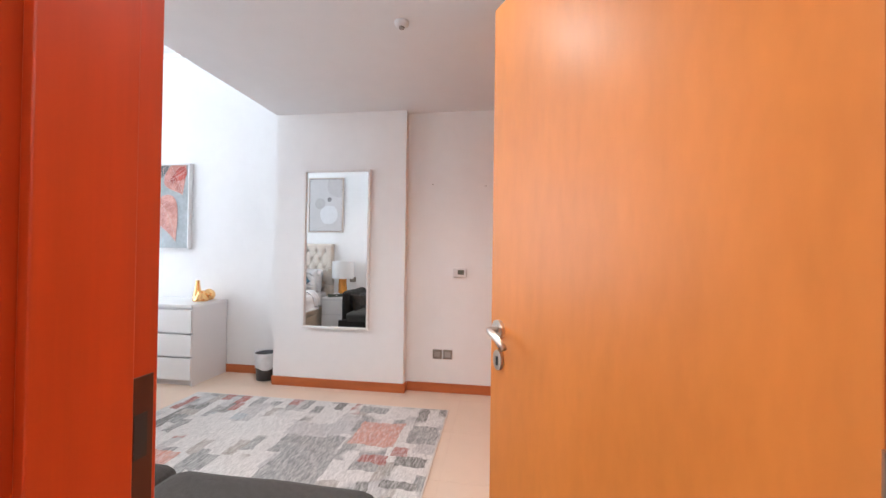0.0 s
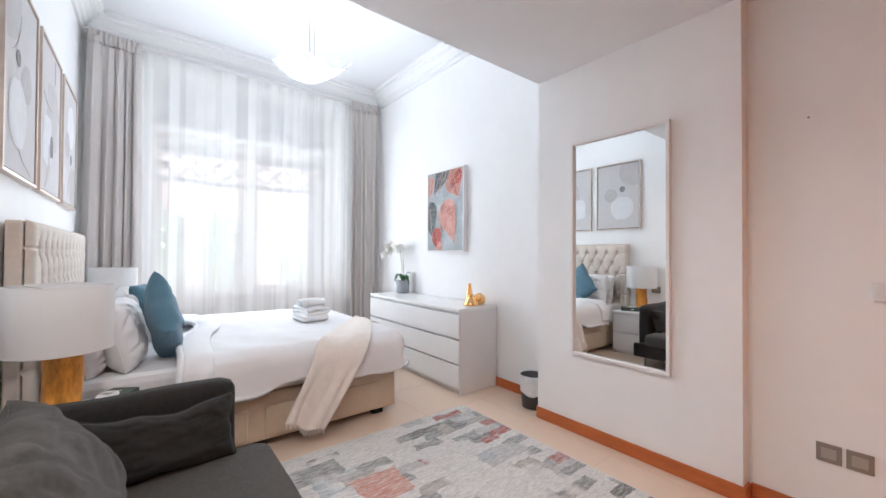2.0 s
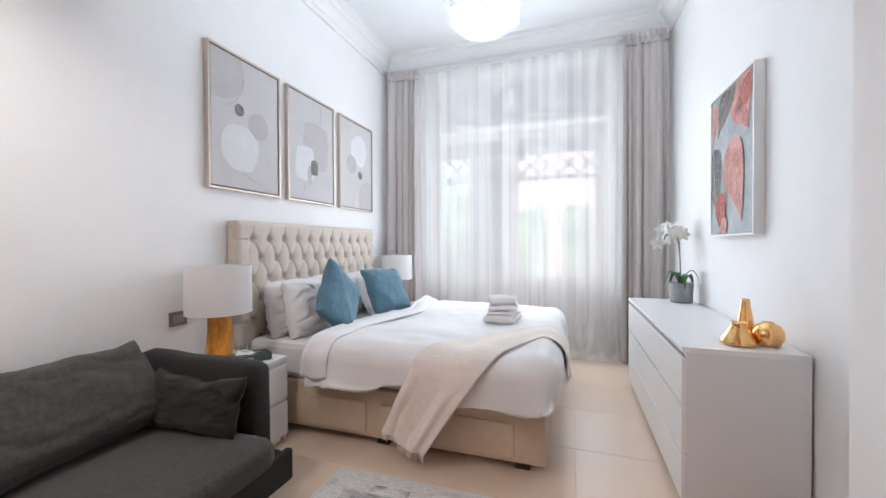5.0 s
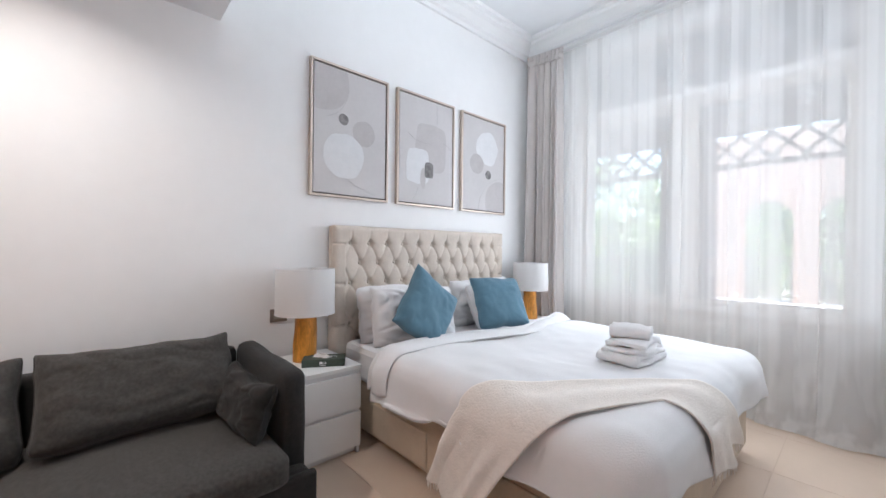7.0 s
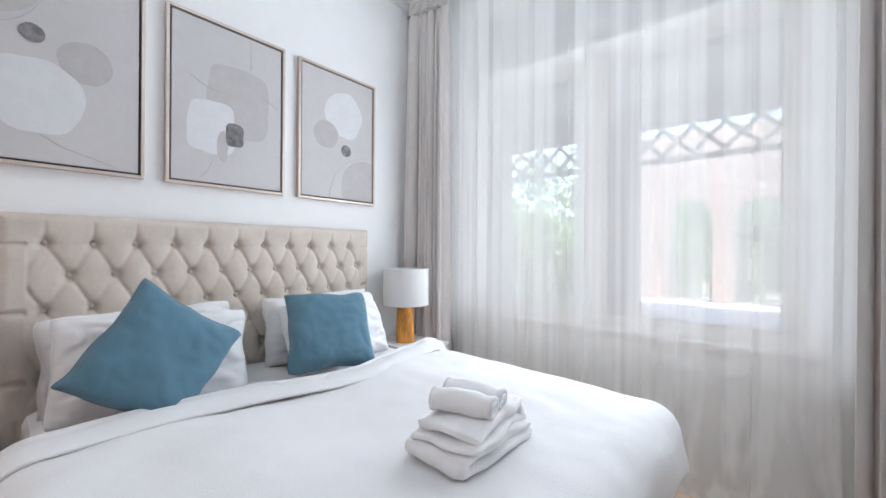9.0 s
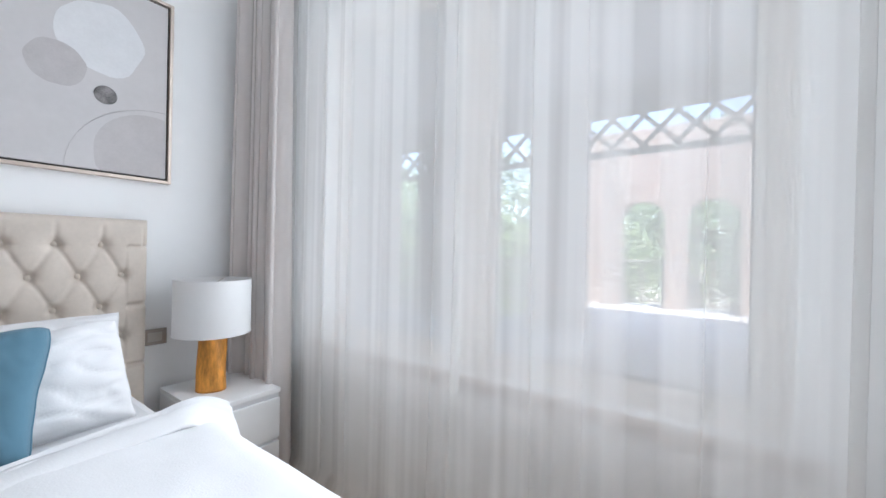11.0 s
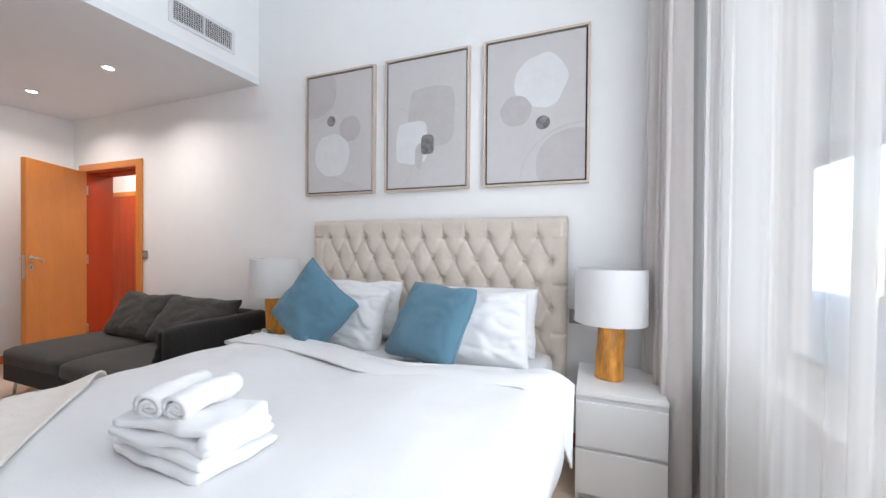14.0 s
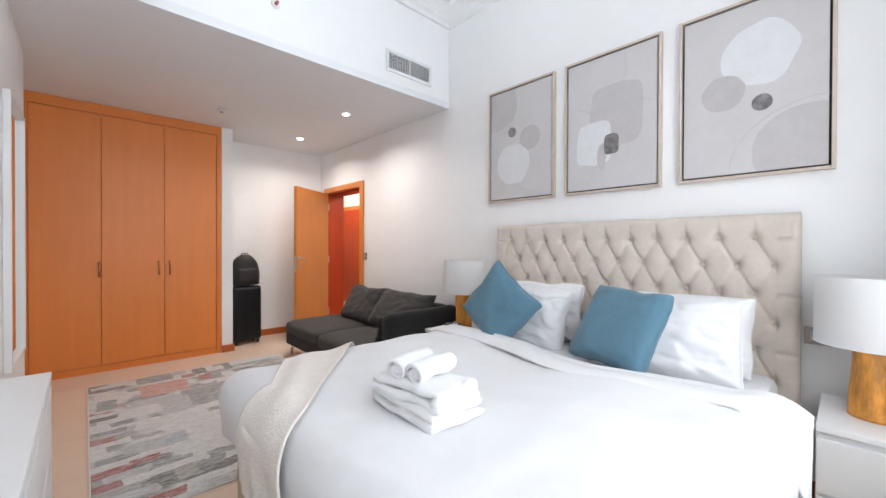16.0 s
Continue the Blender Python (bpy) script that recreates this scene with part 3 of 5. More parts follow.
for k, (x, y, h, r) in enumerate(((-9, 19, 7.5, 3.0), (-5.2, 21, 8.5, 3.2), (-1.6, 19.5, 7.5, 3.0), (1.8, 23, 9.2, 3.2), (5.2, 23, 8.8, 3.1), (-13, 23, 9, 3.6), (9.5, 23, 9, 3.6), (-7.2, 16.5, 6.2, 2.6), (-4.2, 17, 5.8, 2.5), (-10.5, 17.5, 6.5, 2.8), (-2.3, 26, 9.5, 3.6), (3.2, 26, 9.5, 3.6))):
    tree("tree", x, y, h, r, 40 + k)

# ---- doors and wardrobe ----
HX, HY = 0.012, -0.452
leaf_dir = Vector((0.662, 0.435, 0)).normalized()
door = tagged(thing("door_1", pose(HX, HY, 0.008, 0, 0, math.degrees(math.atan2(leaf_dir.y, leaf_dir.x))), "half-open orange wooden bedroom door with steel lever", "door"), kind="structure")
leaf = part("leaf", boxes((0, -0.02, 0, 0.79, 0.02, 2.03), bevel=0.002), OAK, door)
RX, RZ = 0.744, 1.09
for s in (1, -1):
    fl = Matrix.Diagonal((1, s, 1, 1))
    bm = cyl(bmesh.new(), 0.026, 0.026, 0, 0.011, 28, m=Matrix.Translation((RX, 0.02, RZ)) @ Matrix.Rotation(-math.pi / 2, 4, "X"))
    bmesh.ops.transform(bm, matrix=fl, verts=bm.verts)
    part("rose", bm, STEEL, door, smooth=False)
    bm = bmesh.new()
    tube(bm, [(RX, 0.025, RZ), (RX, 0.044, RZ), (RX - 0.005, 0.058, RZ - 0.001), (RX - 0.020, 0.063, RZ - 0.004), (RX - 0.042, 0.063, RZ - 0.011), (RX - 0.064, 0.062, RZ - 0.023), (RX - 0.080, 0.061, RZ - 0.037)], [0.009, 0.009, 0.0095, 0.0095, 0.0098, 0.0098, 0.0095], 14)
    bmesh.ops.transform(bm, matrix=fl, verts=bm.verts)
    part("door_handle", bm, STEEL, door, "curved brushed steel lever", True)
    bm = cyl(bmesh.new(), 0.022, 0.022, 0, 0.009, 28, m=Matrix.Translation((RX, 0.02, RZ - 0.087)) @ Matrix.Diagonal((1, 1, 1.3, 1)) @ Matrix.Rotation(-math.pi / 2, 4, "X"))
    bmesh.ops.transform(bm, matrix=fl, verts=bm.verts)
    plate_part = part("escutcheon", bm, STEEL, door)
    part("keyhole", boxes((RX - 0.004, s * 0.0285, RZ - 0.102, RX + 0.004, s * 0.0305, RZ - 0.077)), DARK, plate_part, "dark keyhole")
part("latch_plate", boxes((0.79, -0.011, 0.90, 0.7915, 0.011, 1.12)), STEEL, door)
for z in (0.22, 1.0, 1.78):
    part("hinge", cyl(bmesh.new(), 0.007, 0.007, z, z + 0.1, 12, (-0.006, 0.024)), STEEL, door)

ward = thing("wardrobe", pose(1.50, -0.12, 0), "built-in orange wooden wardrobe with three tall doors", "wardrobe")
part("carcass", boxes((0, -0.56, 0, 1.58, -0.03, 0.06), (0, -0.56, 0.06, 0.04, -0.03, 2.64), (1.54, -0.56, 0.06, 1.58, -0.03, 2.64), (0.04, -0.56, 0.06, 1.54, -0.54, 2.64)), OAK_WARDROBE, ward)
part("face_frame", boxes((0, -0.03, 0, 0.05, 0.0, 2.64), (0.05, -0.03, 2.545, 1.58, 0.0, 2.64), (1.545, -0.03, 0, 1.58, 0.0, 2.545), (0.05, -0.04, 0, 1.545, -0.014, 0.07), bevel=0.0015), OAK_WARDROBE, ward)
for a, b, hx in ((0.054, 0.545, 0.50), (0.549, 1.050, 0.595), (1.054, 1.541, 1.07)):
    d = part("door", boxes((a, -0.028, 0.075, b, -0.004, 2.54), bevel=0.0015), OAK_WARDROBE, ward)
    bm = bmesh.new()
    tube(bm, [(hx, -0.004, 0.96), (hx, 0.03, 0.96)], 0.006, 8), tube(bm, [(hx, -0.004, 1.08), (hx, 0.03, 1.08)], 0.006, 8)
    tube(bm, [(hx, 0.03, 0.945), (hx, 0.03, 1.095)], 0.008, 10)
    part("handle", bm, BRONZE, d, "slim bronze bar handle", True)

# ---- bed ----
bed = thing("bed", pose(0, 3.81, 0), "double bed with beige drawer base and tufted headboard", "bed")
part("base", boxes((0.10, -0.87, 0.05, 2.15, 0.87, 0.36), bevel=0.012), BEIGE, bed)
for s in (-1, 1):
    for a, b in ((0.50, 1.06), (1.16, 1.98)):
        part("drawer", boxes((a, s * 0.868, 0.075, b, s * 0.884, 0.275), bevel=0.008), BEIGE, bed)
for fx in (0.2, 1.15, 2.02):
    for fy in (-0.80, 0.80):
        part("foot", boxes((fx - 0.04, fy - 0.03, 0, fx + 0.04, fy + 0.03, 0.05)), DARK, bed)
part("mattress", boxes((0.12, -0.875, 0.36, 2.12, 0.875, 0.605), bevel=0.045), LINEN, bed, "white fitted sheet")
HW, HZ0, HZ1 = 0.95, 0.18, 1.436


def tufted(u, v):
    """Deep-buttoned face: dimples on a diagonal net, one crease strong, straight pleats out to the edges."""
    y, z = -HW + 2 * HW * u, HZ0 + (HZ1 - HZ0) * v
    row, col = 0.148, 0.158
    p, q = (y + 0.02) / col, (HZ1 - 0.128 - z) / row
    rim = int((HW - 0.08) / col)
    r = max(0, min(5, round(q)))
    best = 9.0
    for rr in (r - 1, r, r + 1):
        if 0 <= rr <= 5:
            off = 0.5 * (rr % 2)
            c = round(p - off) + off
            if abs(c * col - 0.02) < HW - 0.08:
                best = min(best, math.hypot((p - c) * col, (q - rr) * row))
    a, b = p - q / 2, p + q / 2
    fa, fb = abs(a - round(a)), abs(b - round(b))
    side = HW - abs(y) < 0.085
    if q < 0 or q > 5:
        far = min(1, (-q if q < 0 else q - 5) / 0.8)
        off = 0.5 if q > 5 else 0
        h = 1 - 0.34 * math.exp(-(((p - off) - round(p - off)) / 0.05) ** 2) * (1 - far)
    elif side:
        k = q / 2
        h = 1 - 0.40 * math.exp(-((k - round(k)) / 0.035) ** 2)
    else:
        h = 0.86 + 0.14 * abs(math.sin(math.pi * a) * math.sin(math.pi * b)) - 0.24 * math.exp(-(fa / 0.06) ** 2) - 0.09 * math.exp(-(fb / 0.08) ** 2)
    h -= 0.78 * math.exp(-(best / 0.022) ** 2) + 0.22 * math.exp(-(best / 0.05) ** 2)
    e = min(1, max(0, min(HW - abs(y), HZ1 - z, z - HZ0)) / 0.04)
    return (0.072 + 0.044 * max(0.05, h) - 0.034 * (1 - math.sqrt(max(0, 1 - (1 - e) ** 2))), y, z)


hbd = part("headboard", boxes((0.015, -HW, HZ0, 0.075, HW, HZ1 - 0.004), bevel=0.008), HEADB, bed)
part("tufting", sheet(tufted, 320, 210), HEADB, hbd, smooth=True)
btn = mesh("button", lathe([(0.012, 0), (0.011, 0.005), (0.007, 0.009), (0.0, 0.010)], 10), HEADB, True)
for r in range(5):
    for c in range(-6, 7):
        y = (c + (0.5 if r % 2 else 0.0)) * 0.158 - 0.02
        if abs(y) < HW - 0.08:
            o = new("button", btn)
            o.parent, o.matrix_basis = hbd, pose(0.0705, y, HZ1 - 0.128 - r * 0.148, 0, 90, 0)

XE, YE, RR, ZT = 2.10, 0.86, 0.13, 0.655


def over(x, y, lift=0.0, longest=9.0):
    """Where a point of a flat cloth lies once the cloth is spread over the bed."""
    dx, dy = max(0.0, x - XE), max(0.0, abs(y) - YE)
    d = math.hypot(dx, dy)
    z = ZT + lift
    if d < 1e-6:
        return Vector((x, y, z))
    ux, uy = dx / d, dy / d * (1 if y > 0 else -1)
    d = min(d, longest)
    r = RR + lift
    if d < r * math.pi / 2:
        out, drop = r * math.sin(d / r), r * (1 - math.cos(d / r))
    else:
        out, drop = r, r + d - r * math.pi / 2
    return Vector((min(x, XE) + ux * out, max(-YE, min(YE, y)) + uy * out, z - drop))


def head_edge(y):
    """How far from the wall the duvet's turned edge lies along the bed's width."""
    return 0.70 + 0.17 * math.exp(-((y - 0.22) / 0.48) ** 2) + 0.06 * max(0.0, min(1.0, (y - 0.5) / 0.4)) + 0.012 * math.sin(y * 6.5)


def duvet_at(u, v):
    y = -1.22 + 2.44 * v
    e = head_edge(y) + 0.012
    x = e + (XE + 0.36 - e) * u
    hang = 0.335 + 0.03 * math.sin(x * 5.1 + y) + 0.02 * math.sin(x * 13)
    p = over(x, y, 0, hang)
    n = noise.noise(Vector((x * 1.7, y * 1.7, 2.0))) * 0.022 + noise.noise(Vector((x * 5 + y * 2, y * 4, 5.0))) * 0.008 + noise.noise(Vector((x * 2 + y * 9, y * 3 - x * 6, 9))) * 0.004
    side = ZT - p.z
    p.z += n + 0.018 * math.exp(-((abs(y) - 0.55) / 0.3) ** 2)
    if side > 0.05:
        w = 0.018 * math.sin(x * 9 + 2 * math.sin(y * 5)) + 0.012 * math.sin(y * 14)
        p += Vector((w if x > XE else 0, w * (1 if y > 0 else -1) if abs(y) > YE else 0, 0)) * min(1, side * 4)
    return p


duvet = tagged(new("duvet", mesh("duvet", sheet(duvet_at, 110, 130), LINEN, True)), "smooth white duvet spread over the bed", "duvet")
duvet.location = (0, 3.81, 0)
weighted(duvet, thick=0.022, offset=-1)


def fold_at(u, v):
    """The turned-back head end of the duvet: a doubled hem with a soft rounded edge, its far corner sticking out."""
    y = -1.15 + 2.23 * v
    e = head_edge(y)
    wide = 0.165 + 0.025 * noise.noise(Vector((y * 1.7, 4, 2)))
    wob = noise.noise(Vector((y * 2.6, 3, 1))) + 0.5 * noise.noise(Vector((y * 8, u * 2, 7)))
    if u < 0.72:
        s = u / 0.72
        x, lift = e + wide * (1 - s), -0.010 + 0.040 * math.sin(math.pi * min(1, 0.12 + 0.80 * s)) ** 0.6 + 0.007 * wob
    else:
        a = (u - 0.72) / 0.28 * math.pi
        x, lift = e - 0.024 * math.sin(a), 0.010 + 0.018 * math.cos(a) + 0.006 * wob * (1 - a / math.pi)
    x += 0.006 * noise.noise(Vector((y * 5, 1, 9)))
    if y <= 0.80:
        p = over(x, y, 0.0, 0.34)
        if p.z > ZT - 0.05:
            p.z += lift
        else:
            p.y -= lift + 0.010 * math.sin(x * 34)
        return p
    k = (y - 0.80) / 0.28
    drop = 0.035 * k * k + (0.26 * k ** 1.5) * max(0.0, (x - e - 0.02) / wide) ** 0.8
    return Vector((x + 0.03 * k * k, 0.80 + 0.26 * k * (1 - 0.12 * k), ZT + lift + 0.02 * math.sin(k * 2.4) - drop + 0.012 * math.sin(x * 42 + 3 * k) * k))


fold = part("turned_edge", sheet(fold_at, 34, 120), LINEN, duvet, "turned-back white hem", True)
weighted(fold, thick=0.012)


def throw_at(u, v):
    rows = ((Vector((1.25, -1.44)), Vector((1.50, -1.55))), (Vector((1.47, -0.97)), Vector((1.88, -0.97))), (Vector((2.13, -0.17)), Vector((2.11, -0.54))), (Vector((2.50, 0.06)), Vector((2.48, -0.42))))
    t = v * 3
    i = min(2, int(t))
    w = t - i
    w = w * w * (3 - 2 * w) * 0.4 + w * 0.6
    a = rows[i][0].lerp(rows[i + 1][0], w)
    b = rows[i][1].lerp(rows[i + 1][1], w)
    q = a.lerp(b, u)
    p = over(q.x, q.y, 0.022)
    wave = 0.017 * math.sin(u * 8.5 + 2 * v + 1.5 * math.sin(u * 4)) + 0.007 * math.sin(u * 19 + v * 5) + 0.014 * noise.noise(Vector((u * 3.5, v * 7, 6)))
    if p.z < ZT - 0.08:
        s = min(1, (ZT - 0.08 - p.z) * 5)
        p += Vector((wave * s if q.x > XE else 0, -abs(wave + 0.012) * s if q.y < -YE else 0, 0.02 * math.sin(u * 9) * s))
    else:
        p.z += 0.006 * math.sin(u * 9 + v * 5) + noise.noise(Vector((q.x * 4, q.y * 4, 0))) * 0.008 + noise.noise(Vector((q.x * 1.7, q.y * 1.7, 2.0))) * 0.022
    return p


throw = tagged(new("throw_blanket", mesh("throw_blanket", sheet(throw_at, 40, 110), CREAM, True)), "cream knitted throw draped across the bed corner", "blanket")
throw.location = (0, 3.81, 0)
weighted(throw, thick=0.008, offset=1)
for vend, nm in ((0.0, "fringe"), (1.0, "fringe")):
    bm = bmesh.new()
    for k in range(34):
        p = throw_at(k / 33, vend)
        d = Vector((random.uniform(-0.008, 0.008), random.uniform(-0.008, 0.004), -random.uniform(0.025, 0.045)))
        tube(bm, [p, p + d], [0.003, 0.0015], 4)
    part(nm, bm, CREAM, throw)


def pillow(name, w, h, t, m, material, label, category, group, seed=0, pinch=0.10, sag=0.0, wrinkle=0.5):
    """A stuffed cushion standing in its own plane: width along x, height along y."""
    def f(u, v, s):
        a, b = 2 * u - 1, 2 * v - 1
        blunt = 1 - 0.055 * (a * b) ** 6
        x = a * w / 2 * (1 - pinch * (1 - b * b) * a * a) * blunt + 0.016 * noise.noise(Vector((a * 1.3, b * 2.2, seed + 5.0)))
        y = b * h / 2 * (1 - pinch * (1 - a * a) * b * b) * blunt + 0.016 * noise.noise(Vector((a * 2.2, b * 1.3, seed + 8.0)))
        th = t / 2 * (max(0, 1 - a ** 4) ** 0.50) * (max(0, 1 - b ** 4) ** 0.50)
        n = noise.noise(Vector((a * 1.6 + seed, b * 1.6, s))) * 0.17 + noise.noise(Vector((a * 3.5 + seed, b * 3.5, s * 3))) * 0.22 * wrinkle - 0.26 * wrinkle * max(0, 0.22 - abs(noise.noise(Vector((a * 1.5 + b * 2.4 + seed, b * 1.3 - a * 1.9, s))))) / 0.22 * min(1, a * a + b * b + 0.2)
        rad = math.atan2(b, a)
        n += 0.025 * math.sin(rad * 11 + seed + 2 * a) * min(1, (a * a + b * b)) * 0.7
        return Vector((x, y - sag * (1 - a * a) * (b + 1) / 2, s * th * (1 + n)))
    bm = sheet(lambda u, v: f(u, v, 1), 48, 40)
    other = sheet(lambda u, v: f(1 - u, v, -1), 48, 40)
    tmp = bpy.data.meshes.new("tmp")
    other.to_mesh(tmp)
    bm.from_mesh(tmp)
    bpy.data.meshes.remove(tmp)
    other.free()
    bmesh.ops.remove_doubles(bm, verts=bm.verts[:], dist=0.0005)
    ob = tagged(new(name, mesh(name, bm, material, True)), label, category, group)
    ob.matrix_basis = m
    edge = bmesh.new()
    loop = [f(k / 24, 0, 1) for k in range(24)] + [f(1, k / 24, 1) for k in range(24)] + [f(1 - k / 24, 1, 1) for k in range(24)] + [f(0, 1 - k / 24, 1) for k in range(25)]
    tube(edge, loop, 0.003, 6)
    part("seam", edge, material, ob, smooth=True)
    return ob


B = Matrix(((0, 0, 1, 0), (1, 0, 0, 0), (0, 1, 0, 0), (0, 0, 0, 1)))


def stand(x, y, z, lean, roll=0, yaw=0):
    return Matrix.Translation((x, y, z)) @ Matrix.Rotation(radians(yaw), 4, "Z") @ Matrix.Rotation(radians(-lean), 4, "Y") @ B @ Matrix.Rotation(radians(roll), 4, "Z")


def plane(centre, along, upward):
    """A cushion's place from its middle, its width's direction and its height's direction."""
    a = Vector(along).normalized()
    n = a.cross(Vector(upward)).normalized()
    b = n.cross(a)
    return Matrix(((a.x, b.x, n.x, centre[0]), (a.y, b.y, n.y, centre[1]), (a.z, b.z, n.z, centre[2]), (0, 0, 0, 1)))


for x, y, yaw, sd in ((0.255, 3.335, 2, 1), (0.27, 4.24, -2, 2)):
    pillow("pillow", 0.76, 0.42, 0.22, stand(x, y, 0.795, 8, 1, yaw), LINEN, "plump white pillow against the tufted headboard", "pillow", "white pillows", sd, 0.07, wrinkle=0.9)
for x, y, yaw, rl, sd, ln in ((0.425, 3.345, -3, -2, 3, 15), (0.475, 4.235, 5, 2, 4, 24)):
    pillow("pillow", 0.74, 0.43, 0.20, stand(x, y, 0.785, ln, rl, yaw), LINEN, "plump white pillow leaning on another pillow", "pillow", "white pillows", sd, 0.08, wrinkle=0.9)
pillow("cushion", 0.47, 0.47, 0.16, plane((0.625, 3.295, 0.850), (0.02, 0.38, -0.29), (-0.08, 0.26, 0.37)), BLUE, "blue cotton cushion balanced on one corner", "cushion", "blue cushions", 6, 0.10, 0.0, 0.3)
pillow("cushion", 0.475, 0.46, 0.16, plane((0.615, 4.085, 0.832), (0.14, 0.43, -0.018), (-0.20, 0.12, 0.37)), BLUE, "blue cotton cushion leaning on white pillows", "cushion", "blue cushions", 7, 0.08, 0.0, 0.3)


def folded_towel(m, w, d, seed, label):
    """A terry towel folded in two thick layers, closed by a soft loop along one end."""
    th = 0.031
    loop = padded(-w / 2 - 0.012, -d / 2 + 0.003, 0.001, -w / 2 + 0.05, d / 2 - 0.003, 2 * th + 0.001, 0.029, 0.0, seed + 2, 0.012, 11, 14.0)
    low = padded(-w / 2, -d / 2, 0.0, w / 2, d / 2, th, 0.0145, 0.003, seed, 0.014, 17, 13.0)
    top = padded(-w / 2 + 0.005, -d / 2 + 0.004, th, w / 2 - 0.012, d / 2 - 0.006, 2 * th, 0.0145, 0.006, seed + 1, 0.016, 17, 13.0)
    ob = tagged(new("towel", mesh("towel", merged(low, top, loop), TOWEL, True)), label, "towel", "stacked towels")
    ob.matrix_basis = m
    return ob


TW = (1.762, 3.855)
folded_towel(pose(TW[0], TW[1], 0.664, 0, 0, 88), 0.375, 0.24, 5, "folded white terry towel lying on the bed")
folded_towel(pose(TW[0] + 0.005, TW[1] - 0.005, 0.722, 0, 0, -85), 0.35, 0.225, 9, "folded white terry towel on another towel")


def roll(x, y, z, yaw, r, ln):
    def f(u, v):
        a = u * 2 * math.pi * 2.6
        rr = 0.008 + (r - 0.008) * u
        return (ln * (v - 0.5) * (1 + 0.03 * math.sin(a)), rr * math.cos(a), rr * math.sin(a) * 0.9 + noise.noise(Vector((v * 4, a * 0.5, r * 99))) * 0.010)
    ob = tagged(new("towel_roll", mesh("towel_roll", sheet(f, 70, 14), TOWEL, True)), "rolled white face towel on the towel stack", "towel", "rolled towels")
    ob.matrix_basis = pose(x, y, z, 0, 0, yaw)
    weighted(ob, thick=0.014)


roll(TW[0] + 0.012, TW[1] - 0.062, 0.818, 16, 0.037, 0.20)
roll(TW[0] - 0.010, TW[1] + 0.028, 0.816, 9, 0.037, 0.20)


# ---- bedside tables and lamps ----
def bedside(y0):
    t = thing("bedside_table", pose(0.06, y0, 0), "white two-drawer bedside table with plain fronts", "bedside table", "bedside tables")
    part("top", boxes((0, 0, 0.525, 0.485, 0.40, 0.55), bevel=0.002), WHITE, t)
    for y in (0, 0.382):
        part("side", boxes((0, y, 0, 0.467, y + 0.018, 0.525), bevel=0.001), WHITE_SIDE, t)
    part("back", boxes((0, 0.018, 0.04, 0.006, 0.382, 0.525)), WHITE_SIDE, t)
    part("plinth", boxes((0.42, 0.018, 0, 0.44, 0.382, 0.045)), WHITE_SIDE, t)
    for z0, z1 in ((0.05, 0.262), (0.283, 0.496)):
        part("drawer", boxes((0.30, 0.02, z0 + 0.02, 0.467, 0.38, z1 - 0.01), (0.467, 0.002, z0, 0.485, 0.398, z1), bevel=0.0015), WHITE, t)
    for z0, z1 in ((0.262, 0.283), (0.496, 0.525)):
        part("inner_rail", boxes((0.445, 0.018, z0, 0.468, 0.382, z1)), WHITE_SIDE, t)


bedside(2.432), bedside(4.835)


def table_lamp(x, y, yaw):
    l = thing("table_lamp", pose(x, y, 0.551, 0, 0, yaw), "table lamp with log base and white drum shade", "lamp", "bedside lamps")
    def body(u, v):
        a, z = 2 * math.pi * u, 0.315 * v
        k = 1 + 0.10 * noise.noise(Vector((math.cos(a) * 1.3, math.sin(a) * 1.3, z * 5))) + 0.05 * math.cos(a * 3 + z * 7) + 0.035 * math.exp(-((z - 0.19) / 0.04) ** 2) * math.cos(a - 0.4)
        r = 0.066 * k * (1 + 0.06 * (1 - v))
        return (r * math.cos(a) + 0.008 * math.sin(z * 9), r * math.sin(a), z)
    bm = sheet(body, 40, 24)
    bmesh.ops.remove_doubles(bm, verts=bm.verts[:], dist=0.0003)
    bmesh.ops.holes_fill(bm, edges=[e for e in bm.edges if e.is_boundary], sides=60)
    part("log_base", bm, LOG, l, "varnished log base with knots", True)
    part("stem", cyl(bmesh.new(), 0.008, 0.008, 0.31, 0.42, 10), STEEL, l)
    sh = weighted(part("shade", lathe([(0.181, 0.302), (0.181, 0.30), (0.1785, 0.582), (0.1785, 0.584)], 96, False), SHADE, l, "white fabric drum shade"), thick=0.003)
    for z, r in ((0.302, 0.181), (0.583, 0.1785)):
        bm = bmesh.new()
        tube(bm, [(r * math.cos(k * math.pi / 24), r * math.sin(k * math.pi / 24), z) for k in range(49)], 0.0028, 6)
        part("shade_rim", bm, SHADE, sh)
    bm = bmesh.new()
    for k in range(3):
        tube(bm, [(0, 0, 0.56), (0.178 * math.cos(k * 2.094), 0.178 * math.sin(k * 2.094), 0.578)], 0.002, 5)
    part("spider", bm, STEEL, sh)


table_lamp(0.24, 2.60, 20), table_lamp(0.29, 4.995, 140)
tb = thing("tissue_box", pose(0.40, 2.655, 0.551, 0, 0, 60), "dark green tissue box with a white tissue", "tissue box")
part("carton", boxes((-0.125, -0.06, 0, 0.125, 0.06, 0.045), bevel=0.003), mat("dark_green_card", (0.045, 0.065, 0.05), 0.5, grain=0.15, scale=20), tb)
